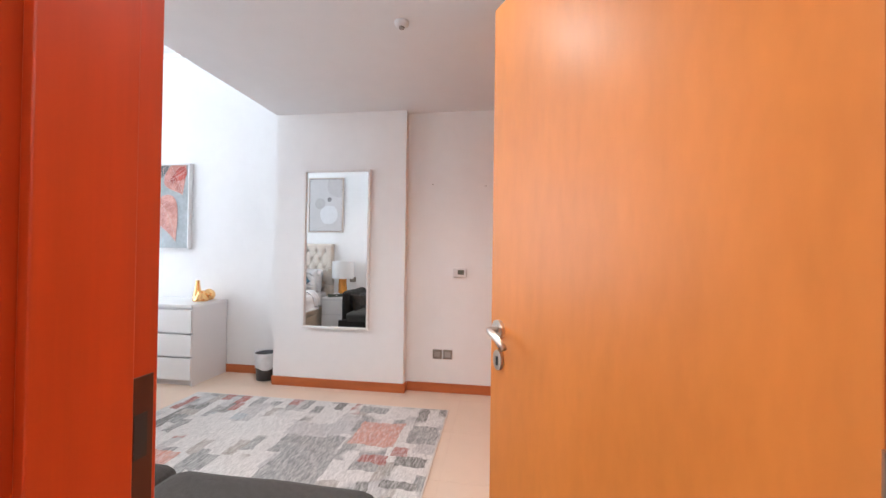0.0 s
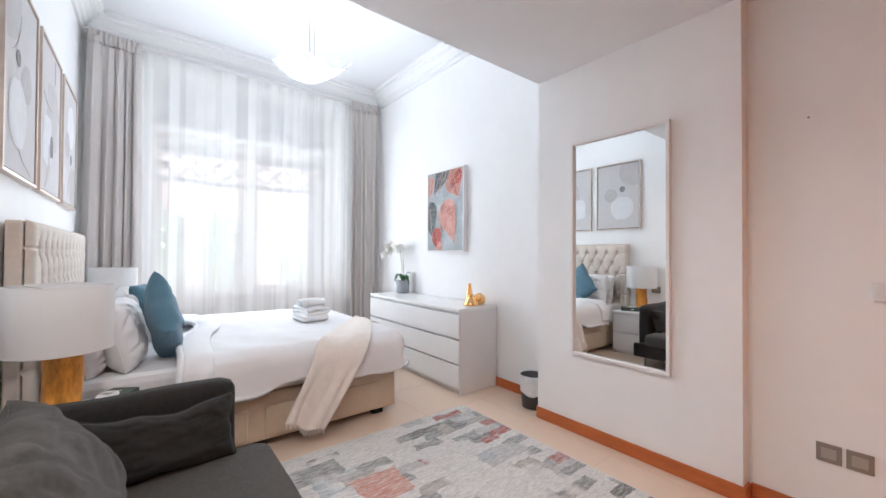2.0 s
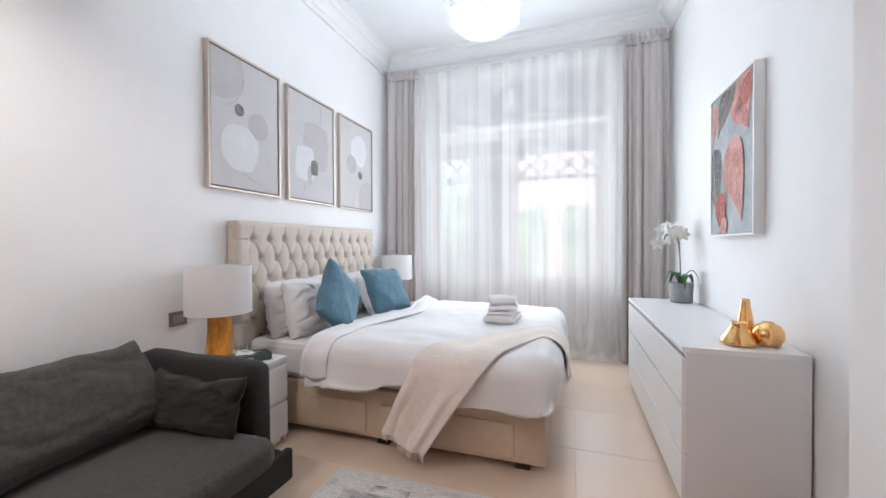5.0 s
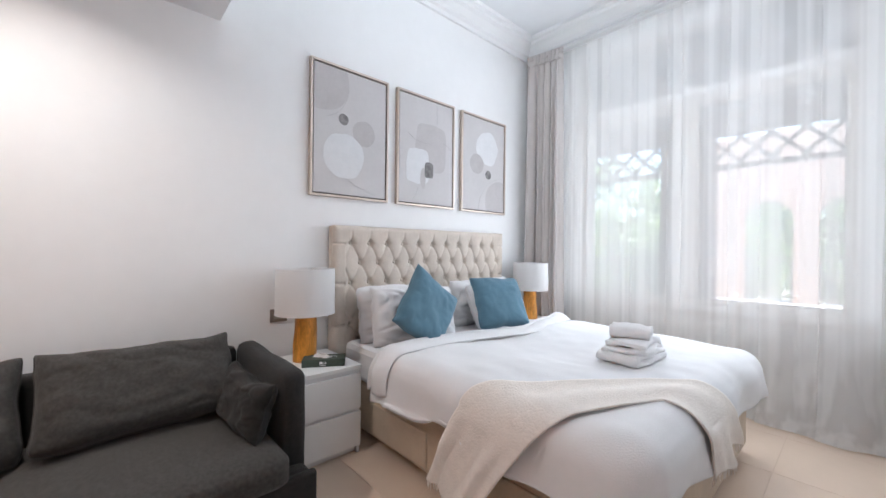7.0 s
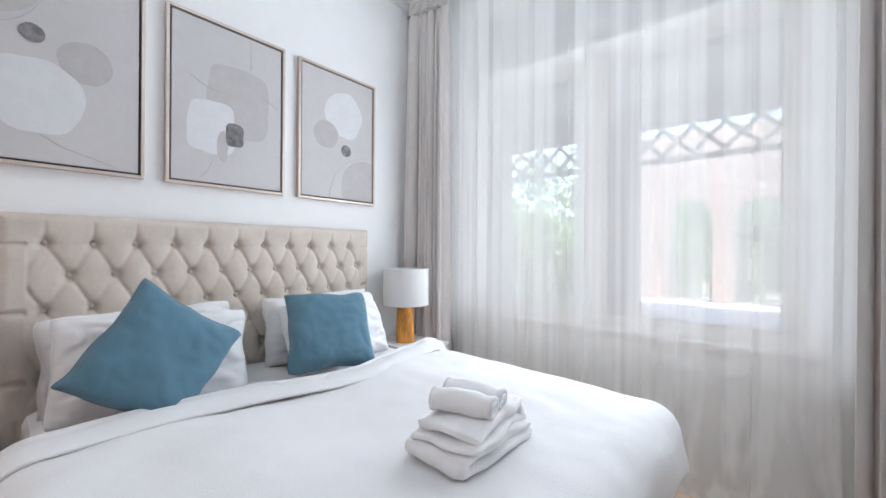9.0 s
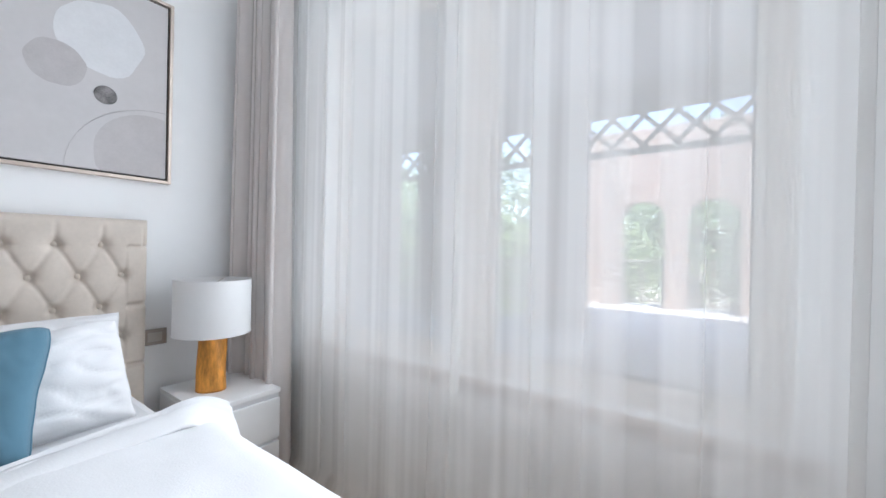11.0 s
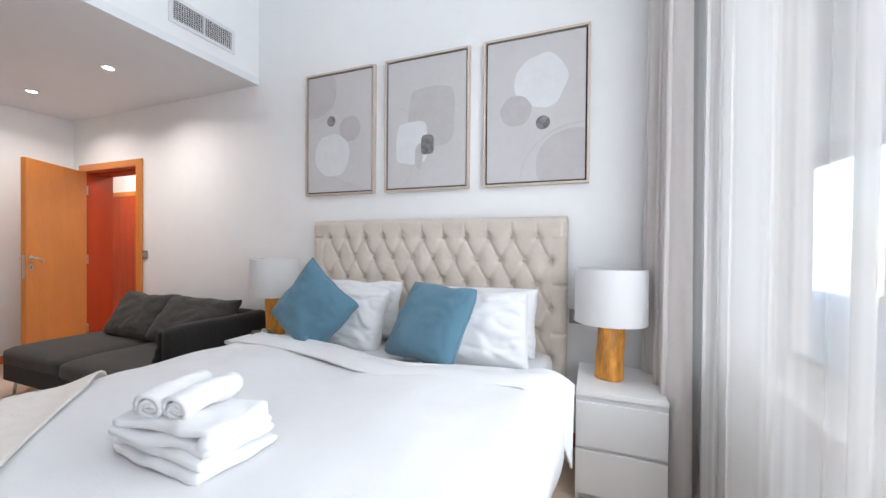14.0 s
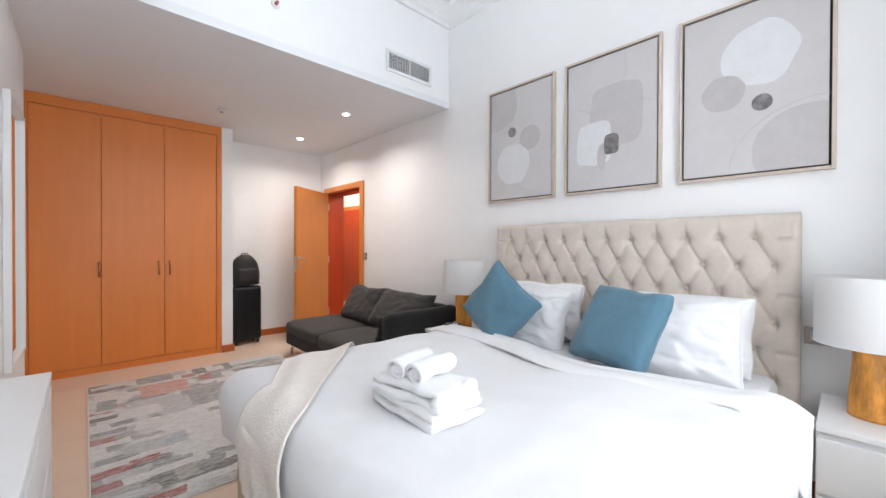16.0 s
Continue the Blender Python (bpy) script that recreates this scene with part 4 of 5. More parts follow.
part("mark", boxes((-0.022, -0.0615, 0.017, -0.004, -0.06, 0.032), (0.002, -0.0615, 0.017, 0.006, -0.06, 0.032), (0.012, -0.0615, 0.017, 0.016, -0.06, 0.032), (-0.02, -0.0615, 0.009, 0.016, -0.06, 0.011)), PLASTIC, tb, "pale printed bars")
part("tissue", sheet(lambda u, v: (-0.05 + 0.11 * u + 0.02 * math.sin(v * 7), -0.02 + 0.04 * v + 0.015 * math.sin(u * 9), 0.043 + 0.055 * math.sin(math.pi * v) * (0.5 + 0.5 * math.sin(u * 5 + 0.4)) * u ** 0.5), 18, 14), LINEN, tb, "crumpled white tissue", True)

# ---- sofa ----
sofa = thing("chaise_sofa", pose(0.03, 2.36, 0), "charcoal fabric chaise sofa with one rounded arm", "sofa")


part("frame", boxes((0.02, -1.89, 0.13, 0.93, -0.02, 0.27), bevel=0.03), CHARCOAL_SHADED, sofa)
for y0, y1, x1, sd in ((-1.03, -0.125, 0.985, 1), (-1.93, -1.035, 0.955, 2)):
    part("seat_cushion", padded(0.10, y0, 0.245, x1, y1, 0.39, 0.055, 0.03, sd), CHARCOAL, sofa, smooth=True)
for y0, y1, x1 in ((-1.03, -0.01, 0.965), (-1.91, -1.035, 0.94)):
    part("valance", boxes((x1 - 0.04, y0, 0.125, x1, y1, 0.275), bevel=0.012), CHARCOAL_SHADED, sofa)
part("arm", padded(0.02, -0.125, 0.13, 0.845, 0.0, 0.695, 0.052, 0.0, 3), CHARCOAL_SHADED, sofa, smooth=True)
part("backrest", padded(0.0, -1.30, 0.13, 0.13, -0.127, 0.685, 0.045, 0.0, 4), CHARCOAL_SHADED, sofa, smooth=True)
for lx, ly in ((0.08, -0.10), (0.86, -0.10), (0.08, -1.85), (0.87, -1.87)):
    bm = bmesh.new()
    tube(bm, [(lx, ly, 0.14), (lx + (0.02 if lx > 0.5 else -0.02), ly, 0.0)], [0.013, 0.010], 10)
    part("leg", bm, STEEL, sofa, "slim steel leg", True)
pillow("sofa_cushion", 0.79, 0.46, 0.20, plane((0.325, 1.795, 0.61), (-0.045, 0.77, -0.012), (-0.30, 0.02, 0.385)), CHARCOAL, "long charcoal sofa cushion leaning on the backrest", "cushion", "sofa cushions", 11, 0.06, 0.03, 0.5)
pillow("sofa_cushion", 0.64, 0.46, 0.20, plane((0.31, 1.075, 0.60), (-0.03, 0.66, -0.01), (-0.24, 0.02, 0.39)), CHARCOAL, "long charcoal sofa cushion leaning on the backrest", "cushion", "sofa cushions", 12, 0.06, 0.03, 0.5)
pillow("sofa_cushion", 0.55, 0.28, 0.14, plane((0.59, 2.152, 0.525), (0.50, 0.03, -0.01), (-0.01, 0.09, 0.27)), CHARCOAL_SHADED, "small charcoal cushion leaning on the arm", "cushion", "sofa cushions", 13, 0.09, 0.03, 0.5)

# ---- chest of drawers ----
DY0, DY1 = 2.858, 4.585
dw = DY1 - DY0
chest = thing("chest_of_drawers", pose(2.765, DY0, 0), "low white chest with three wide drawers", "chest of drawers")
part("top", boxes((0, 0, 0.755, 0.482, dw, 0.78), bevel=0.002), WHITE, chest)
for y in (0, dw - 0.02):
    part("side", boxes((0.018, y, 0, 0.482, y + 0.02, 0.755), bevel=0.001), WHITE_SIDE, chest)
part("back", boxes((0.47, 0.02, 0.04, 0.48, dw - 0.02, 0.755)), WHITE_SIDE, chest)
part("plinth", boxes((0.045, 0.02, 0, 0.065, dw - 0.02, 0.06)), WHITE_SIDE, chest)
for z0, z1 in ((0.062, 0.268), (0.286, 0.494), (0.512, 0.728)):
    part("drawer", boxes((0.018, 0.024, z0 + 0.02, 0.40, dw - 0.024, z1 - 0.012), (0.0, 0.003, z0, 0.018, dw - 0.003, z1), bevel=0.0015), WHITE, chest)
for z0, z1 in ((0.268, 0.286), (0.494, 0.512), (0.728, 0.755)):
    part("inner_rail", boxes((0.03, 0.02, z0, 0.05, dw - 0.02, z1)), WHITE_SIDE, chest)

# ---- wall pictures, mirror ----
def clip_shape(pts, w, h):
    return [(min(max(x, 0), w), min(max(z, 0), h)) for x, z in pts]


def blob(cx, cz, rx, rz, seed=0, rough=0.03, n=40, power=2.0):
    out = []
    for k in range(n):
        a = 2 * math.pi * k / n
        c, s = math.cos(a), math.sin(a)
        r = (abs(c) ** power + abs(s) ** power) ** (-1 / power)
        r *= 1 + rough * noise.noise(Vector((c * 1.8 + seed, s * 1.8, seed * 3.1))) * 2
        out.append((cx + rx * r * c, cz + rz * r * s))
    return out


def flat(bm, pts, depth):
    vs = [bm.verts.new((x, depth, z)) for x, z in pts]
    try:
        bm.faces.new(vs)
    except ValueError:
        pass
    return bm


ART = {"pale": mat("art_white", (0.68, 0.68, 0.69), 0.8, grain=0.04, scale=14), "taupe": mat("art_taupe", (0.50, 0.475, 0.475), 0.8, grain=0.05, scale=14),
       "grey": mat("art_grey", (0.475, 0.45, 0.45), 0.8, grain=0.06, scale=20), "dark": mat("art_dark", (0.20, 0.19, 0.19), 0.8, grain=0.5, scale=25), "line": mat("art_line", (0.46, 0.44, 0.44), 0.8)}


def picture(y0, y1, z0, z1, shapes, lines, label):
    """A framed canvas on the west wall; its x runs along the wall, its y into the room."""
    w, h = y1 - y0, z1 - z0
    p = thing("picture", Matrix.Translation((0.002, y0, z0)) @ Matrix(((0, 1, 0, 0), (1, 0, 0, 0), (0, 0, 1, 0), (0, 0, 0, 1))), label, "picture", "abstract pictures")
    f = 0.016
    part("frame", boxes((0, 0, 0, f, 0.036, h), (w - f, 0, 0, w, 0.036, h), (f, 0, 0, w - f, 0.036, f), (f, 0, h - f, w - f, 0.036, h), bevel=0.002), CHAMP, p, "champagne metal frame")
    part("shadow_gap", boxes((f, 0.002, f, w - f, 0.012, h - f)), BLACK, p)
    g = f + 0.010
    cv = part("canvas", boxes((g, 0.012, g, w - g, 0.028, h - g), bevel=0.001), CANVAS, p)
    cw, ch = w - 2 * g, h - 2 * g
    for k, (tone, pts) in enumerate(shapes):
        bm = flat(bmesh.new(), [(g + x, g + z) for x, z in clip_shape([(x * cw, (1 - z) * ch) for x, z in pts], cw, ch)], 0.0288 + 0.0006 * k)
        part("painted_shape", bm, ART[tone], cv)
    for k, pts in enumerate(lines):
        bm = bmesh.new()
        tube(bm, [(g + x * cw, 0.0290, g + (1 - z) * ch) for x, z in pts], 0.0012, 4)
        part("painted_line", bm, ART["line"], cv)


def arc(cx, cz, rx, rz, a0, a1, n=16):
    return [(cx + rx * math.cos(radians(a0 + (a1 - a0) * k / n)), cz + rz * math.sin(radians(a0 + (a1 - a0) * k / n))) for k in range(n + 1)]


picture(2.708, 3.360, 1.643, 2.615, (("taupe", blob(0.10, 0.12, 0.36, 0.24, 1)), ("grey", blob(0.67, 0.475, 0.165, 0.108, 2)), ("pale", blob(0.40, 0.69, 0.275, 0.185, 3, 0.05)), ("dark", blob(0.38, 0.395, 0.068, 0.045, 4, 0.02))),
        (arc(0.1, 0.1, 0.36, 0.3, 10, 80), [(0.42, 0.87), (0.55, 0.92), (0.7, 0.95), (0.86, 0.985)]), "abstract print with pale circles in champagne frame")
picture(3.449, 4.109, 1.643, 2.615, (("taupe", blob(0.57, 0.46, 0.29, 0.235, 5, 0.05, 60, 5.0)), ("pale", blob(0.32, 0.65, 0.20, 0.165, 6, 0.05, 60, 5.0)), ("taupe", blob(0.42, 0.76, 0.05, 0.10, 9, 0.05)), ("dark", blob(0.53, 0.675, 0.082, 0.075, 7, 0.04, 40, 4.0))),
        ([(0.12, 0.35), (0.3, 0.41), (0.5, 0.42)], [(0.8, 0.37), (0.9, 0.4), (0.97, 0.43)], [(0.68, 0.02), (0.685, 0.2)], [(0.33, 0.85), (0.3, 0.92), (0.22, 0.98)]), "abstract print with soft square shapes in champagne frame")
picture(4.208, 4.877, 1.643, 2.615, (("taupe", blob(0.92, 0.90, 0.40, 0.25, 8)), ("pale", blob(0.57, 0.31, 0.27, 0.185, 9, 0.05)), ("grey", blob(0.31, 0.50, 0.165, 0.108, 10)), ("dark", blob(0.59, 0.60, 0.072, 0.048, 11, 0.02))),
        (arc(0.98, 1.0, 0.62, 0.38, 180, 275),), "abstract print with circles and arc in champagne frame")

mir = thing("wall_mirror", Matrix.Translation((PIER - 0.001, 1.845, 0.568)) @ Matrix(((0, -1, 0, 0), (-1, 0, 0, 0), (0, 0, 1, 0), (0, 0, 0, 1))), "tall wall mirror in a thin white frame", "mirror")
mw, mh = 0.663, 1.522
part("frame", boxes((0, 0, 0, 0.02, 0.032, mh), (mw - 0.02, 0, 0, mw, 0.032, mh), (0.02, 0, 0, mw - 0.02, 0.032, 0.02), (0.02, 0, mh - 0.02, mw - 0.02, 0.032, mh), bevel=0.002), mat("mirror_frame_white", (0.82, 0.81, 0.80), 0.4), mir)
part("mirror_glass", boxes((0.02, 0.004, 0.02, mw - 0.02, 0.010, mh - 0.02)), MIRROR, mir)

# leaf painting beside the chest
lp = thing("leaf_painting", Matrix.Translation((EAST - 0.002, 3.978, 1.308)) @ Matrix(((0, -1, 0, 0), (-1, 0, 0, 0), (0, 0, 1, 0), (0, 0, 0, 1))), "painting of coral and grey leaves in white frame", "painting")
pw, ph = 0.668, 0.935
part("frame", boxes((0, 0, 0, 0.012, 0.052, ph), (pw - 0.012, 0, 0, pw, 0.052, ph), (0.012, 0, 0, pw - 0.012, 0.052, 0.012), (0.012, 0, ph - 0.012, pw - 0.012, 0.052, ph), bevel=0.001), WHITE, lp, "white tray frame")
pc = part("canvas", boxes((0.016, 0.004, 0.016, pw - 0.016, 0.044, ph - 0.016)), mat("painted_ground", (0.40, 0.44, 0.46), 0.7, grain=0.25, scale=5), lp)
CORAL = mat("painted_coral", (0.56, 0.18, 0.14), 0.7, grain=0.35, scale=9, color2=(0.74, 0.42, 0.36))
SLATE = mat("painted_slate", (0.075, 0.085, 0.09), 0.7, grain=0.5, scale=8, color2=(0.20, 0.23, 0.23))
ROSE = mat("painted_rose", (0.42, 0.08, 0.06), 0.7, grain=0.4, scale=9)
VEIN = mat("painted_vein", (0.72, 0.55, 0.50), 0.7)


def painted_leaf(base, tip, width, bend, tone, k):
    bx, bz = base
    tx, tz = tip
    d = Vector((tx - bx, tz - bz))
    nrm = Vector((-d.y, d.x)).normalized()
    mid, left, right = [], [], []
    for i in range(17):
        t = i / 16
        c = Vector((bx, bz)) + d * t + nrm * bend * math.sin(math.pi * t) * d.length
        wd = width * (math.sin(math.pi * t ** 0.62)) * (1 - 0.25 * t)
        mid.append(c), left.append(c + nrm * wd), right.append(c - nrm * wd)
    sc = lambda p: (0.018 + min(max(p.x, 0), 1) * (pw - 0.036), 0.018 + (1 - min(max(p.y, 0), 1)) * (ph - 0.036))
    bm = bmesh.new()
    y = 0.0446 + 0.0005 * k
    part("painted_leaf", flat(bm, [sc(p) for p in left] + [sc(p) for p in reversed(right)], y), tone, pc)
    bm = bmesh.new()
    tube(bm, [(sc(p)[0], y + 0.0006, sc(p)[1]) for p in mid], 0.0022, 4)
    for i in range(3, 15, 2):
        for sd in (left, right):
            q = mid[i].lerp(sd[min(16, i + 2)], 0.86)
            tube(bm, [(sc(mid[i])[0], y + 0.0006, sc(mid[i])[1]), (sc(q)[0], y + 0.0006, sc(q)[1])], 0.0010, 3)
    for sd in (left, right):
        tube(bm, [(sc(p)[0], y + 0.0006, sc(p)[1]) for p in sd], 0.0013, 3)
    part("painted_vein", bm, VEIN, pc)


for k, row in enumerate((((0.10, 0.02), (0.02, 0.34), 0.10, 0.0, CORAL), ((0.50, -0.02), (0.16, 0.30), 0.14, 0.1, SLATE), ((0.62, -0.04), (0.30, 0.24), 0.07, 0.0, SLATE), ((0.66, 0.0), (0.90, 0.36), 0.26, -0.05, CORAL), ((0.98, 0.06), (0.62, 0.20), 0.09, 0.0, ROSE),
                         ((0.05, 0.36), (0.16, 0.86), 0.22, 0.05, SLATE), ((0.36, 0.48), (0.42, 0.80), 0.05, 0.0, SLATE), ((0.40, 0.42), (0.78, 0.93), 0.25, -0.12, CORAL), ((0.20, 0.72), (0.34, 1.04), 0.15, -0.05, ROSE), ((0.44, 0.92), (0.20, 1.02), 0.06, 0.0, CORAL))):
    painted_leaf(*row, k)

# ---- curtains ----
def curtain(x0, x1, y, z0, z1, folds, amp, seed, flare=0.0, nu=0, slant=0.0):
    """Heavy cloth hung in deep, uneven folds that open out towards the floor."""
    w = x1 - x0
    def f(u, v):
        z = z0 + (z1 - z0) * v
        loose = 1 - v
        q = u + 0.05 * math.sin(6 * u + seed) + 0.05 * loose * noise.noise(Vector((u * 3.1, v * 1.1, seed + 9)))
        ph = 2 * math.pi * folds * q
        deep = 0.55 + 0.75 * abs(noise.noise(Vector((folds * q * 0.8, seed, 1)))) + 0.30 * loose
        a = amp * deep * (0.45 + 0.55 * min(1, loose / 0.10))
        wave = math.sin(ph)
        wave = math.copysign(abs(wave) ** 0.75, wave)
        xx = x0 + w / 2 + (u - 0.5) * w * (1 + flare * loose ** 1.5) + 0.42 * a * math.sin(2 * ph + 0.8) + 0.10 * a * math.sin(3 * ph + seed)
        yy = y + a * (0.80 * wave + 0.35 * math.sin(0.5 * ph + seed + 0.8 * loose))
        yy += slant * (u - 0.5)
        if v < 0.03:
            yy -= 0.04 * (0.03 - v) / 0.03 * (0.4 + 0.6 * abs(math.sin(ph * 0.5 + seed)))
        return (xx, yy, z)
    return sheet(f, nu or int(folds * 26), 60)


for a, b, folds, seed, fl, sl in ((0.06, 0.475, 5, 2.0, 0.14, 0.07), (2.80, 3.215, 5, 5.0, 0.02, -0.03)):
    c = thing("curtain", pose(0, 0, 0), "floor-length taupe curtain gathered beside the window", "curtain", "taupe curtains")
    cl = part("cloth", curtain(a, b, 5.25, 0.012, 3.40, folds, 0.058, seed, flare=fl, slant=sl), DRAPE, c, smooth=True)
    weighted(cl, thick=0.004)
    part("heading", curtain(a, b, 5.25, 3.32, 3.452, folds * 2, 0.022, seed + 1, nu=240, slant=sl), DRAPE, c, "pinch-pleated curtain heading", True)


def voile(x0, x1, y, z0, z1):
    """Loose voile: broad shallow waves, with a sharp doubled fold here and there."""
    w = x1 - x0
    rng = random.Random(21)
    tucks = []
    x = 0.03
    while x < 0.98:
        tucks.append((x, rng.uniform(0.013, 0.024), rng.uniform(0.3, 0.85)))
        x += rng.uniform(0.045, 0.12)
    def f(u, v):
        z = z0 + (z1 - z0) * v
        d = 0.012 * noise.noise(Vector((u * 7, v * 1.6, 3))) 
        q = u + d * (1 - v) * 0.8
        yy = y + 0.024 * math.sin(2 * math.pi * 8 * q + 2 * math.sin(5 * q))
        xx = u
        for c, wd, s in tucks:
            k = (q - c) / wd
            if abs(k) < 3:
                g = math.exp(-k * k)
                yy -= 0.030 * s * g
                xx += wd * 1.6 * s * math.sin(k * 1.9) * g * -1
        yy = y + (yy - y) * min(1, (1 - v) / 0.08 + 0.08)
        spill = max(0.0, min(1.0, (u - 0.45) / 0.4))
        yy -= 0.13 * spill * max(0.0, (0.16 - v) / 0.16) ** 1.4 * (0.8 + 0.3 * math.sin(17 * u))
        if v < 0.02:
            yy -= 0.05 * (0.02 - v) / 0.02
        return (x0 + w * xx, yy, z)
    return sheet(f, 620, 36)


vo = thing("sheer_curtain", pose(0, 0, 0), "white sheer voile curtain across the whole window", "sheer curtain")
part("cloth", voile(0.07, 2.92, 5.37, 0.010, 3.44), SHEER, vo, smooth=True)
part("hem", boxes((0.07, 5.364, 3.425, 2.92, 5.376, 3.452)), PLASTER, vo)
trk = thing("curtain_track", pose(0, 0, 0), "white ceiling curtain track under the pelmet", "curtain track")
part("rail", boxes((0.02, 5.25, 3.452, 3.24, 5.28, 3.465), (0.02, 5.36, 3.452, 3.24, 5.385, 3.465)), PLASTIC, trk)

# ---- pendant ----
pen = thing("pendant_lamp", pose(1.67, 3.60, 2.845, 0, 0, 8), "pendant lamp with curved white glass dish, lit", "lamp")
OPAL = clear("frosted_glass", (0.55, 0.60, 0.61), 0.40)
dish = part("glass_dish", sheet(lambda u, v: ((u - 0.5) * 0.52, (v - 0.5) * 0.44, 0.52 * (2 * abs(u - 0.5)) ** 2.2 * 0.22 + 0.02 * (2 * abs(v - 0.5)) ** 2 + 0.004), 28, 20), OPAL, pen, "bent frosted glass sheet", True)
weighted(dish, thick=0.006)
for s in (-1, 1):
    part("upper_glass", sheet(lambda u, v: ((u - 0.5) * 0.40, s * (0.10 + 0.10 * v), 0.10 - 0.03 * v + 0.10 * (2 * abs(u - 0.5)) ** 2.2), 20, 6), OPAL, pen, smooth=True)
    part("rod", cyl(bmesh.new(), 0.005, 0.005, 0.12, 0.76, 8, (s * 0.022, 0)), STEEL, pen)
    part("bulb", lathe([(0.0, 0.06), (0.03, 0.075), (0.038, 0.105), (0.03, 0.135), (0.0, 0.15)], 20), glow("bulb_glow", (0.95, 0.98, 1.0), 4.0), pen, "glowing white bulb", True).location = (s * 0.10, 0, 0)
    part("clip", boxes((s * 0.20 - 0.012, -0.22, 0.05, s * 0.20 + 0.012, -0.205, 0.065)), STEEL, pen)
part("arm", boxes((-0.19, -0.012, 0.115, 0.19, 0.012, 0.127)), STEEL, pen)
part("canopy", cyl(bmesh.new(), 0.06, 0.05, 0.745, 0.783, 28), STEEL, pen)

# ---- recessed spots, detectors, vent ----
for px, py in ((0.68, 1.31), (0.65, 0.08)):
    d = thing("downlight", pose(px, py, SOFFIT - 0.012), "small round recessed ceiling spot, lit", "downlight", "ceiling spots")
    part("ring", lathe([(0.042, 0.0), (0.052, 0.004), (0.052, 0.012), (0.036, 0.012), (0.036, 0.002)], 28, False), PLASTIC, d, smooth=True)
    part("lens", cyl(bmesh.new(), 0.036, 0.036, 0.006, 0.011, 24), glow("spot_glow", (1.0, 0.93, 0.85), 6.0), d)
sd = thing("smoke_detector", pose(1.656, 0.55, SOFFIT - 0.028), "small round ceiling detector with dark centre", "detector")
part("plate", lathe([(0.022, 0.0), (0.036, 0.006), (0.042, 0.020), (0.042, 0.028)], 28), PLASTIC, sd, smooth=True)
part("sensor", cyl(bmesh.new(), 0.015, 0.018, -0.008, 0.002, 16), GREYPLATE, sd)
sp = thing("sprinkler", pose(1.695, FRONT + 0.001, 2.95, -90, 0, 0), "small red-bulb sidewall sprinkler on white plate", "sprinkler")
part("plate", cyl(bmesh.new(), 0.032, 0.028, 0.0, 0.010, 24), PLASTIC, sp)
part("head", cyl(bmesh.new(), 0.012, 0.009, 0.010, 0.045, 12), mat("sprinkler_red", (0.45, 0.12, 0.10), 0.4), sp)
vent = thing("air_vent", pose(0.245, FRONT + 0.001, 2.79), "white air vent grille on the bulkhead", "vent")
vw, vh = 0.52, 0.19
part("frame", boxes((0, 0, 0, vw, 0.012, 0.028), (0, 0, vh - 0.028, vw, 0.012, vh), (0, 0, 0.028, 0.028, 0.012, vh - 0.028), (vw - 0.028, 0, 0.028, vw, 0.012, vh - 0.028), (vw / 2 - 0.006, 0, 0.028, vw / 2 + 0.006, 0.012, vh - 0.028), bevel=0.002), PLASTIC, vent)
part("backing", boxes((0.02, 0.0, 0.02, vw - 0.02, 0.002, vh - 0.02)), DARK, vent)
slat = mesh("slat", boxes((0.028, -0.004, -0.002, vw - 0.028, 0.006, 0.002)), PLASTIC)
for k in range(9):
    o = new("slat", slat)
    o.parent, o.matrix_basis = vent, pose(0, 0.006, 0.038 + k * 0.0142, -30)
fin = mesh("fin", boxes((-0.0012, 0.0025, 0.028, 0.0012, 0.005, vh - 0.028)), PLASTIC)
for k in range(26):
    o = new("fin", fin)
    o.parent, o.location = vent, (0.036 + k * 0.018, 0, 0)

# ---- switches and sockets ----
def plate(name, m, label, category, w=0.086, h=0.086, gap=True):
    p = thing(name, m, label, category, "wall plates")
    part("plate", boxes((-w / 2, 0, -h / 2, w / 2, 0.009, h / 2), bevel=0.002), GREYPLATE, p)
    part("insert", boxes((-w * 0.3, 0.009, -h * 0.28, w * 0.3, 0.011, h * 0.28), bevel=0.001), mat("plate_insert", (0.42, 0.39, 0.36), 0.4, 0.3), p)


toE, toW = lambda x, y, z: pose(x, y, z, 0, 0, 90), lambda x, y, z: pose(x, y, z, 0, 0, -90)
for y in (0.538, 0.438):
    plate("wall_socket", toE(ALCOVE, y, 0.355), "bronze-grey double socket low on white wall", "socket")
for y in (2.515, 4.825):
    plate("wall_switch", toW(0.001, y, 0.815), "bronze-grey switch plate beside the bed", "switch", 0.11)
plate("wall_switch", toW(0.001, 0.60, 1.127), "bronze-grey light switch beside the door", "switch")
th = thing("thermostat", toE(ALCOVE, 0.333, 1.127), "small white thermostat with grey display", "thermostat")
part("case", boxes((-0.062, 0, -0.042, 0.062, 0.022, 0.042), bevel=0.005), PLASTIC, th)
part("display", boxes((-0.040, 0.022, -0.018, 0.018, 0.0235, 0.024)), mat("lcd", (0.14, 0.15, 0.12), 0.3), th)
part("button", boxes((0.03, 0.022, -0.012, 0.05, 0.0245, 0.012), bevel=0.001), PLASTIC, th)
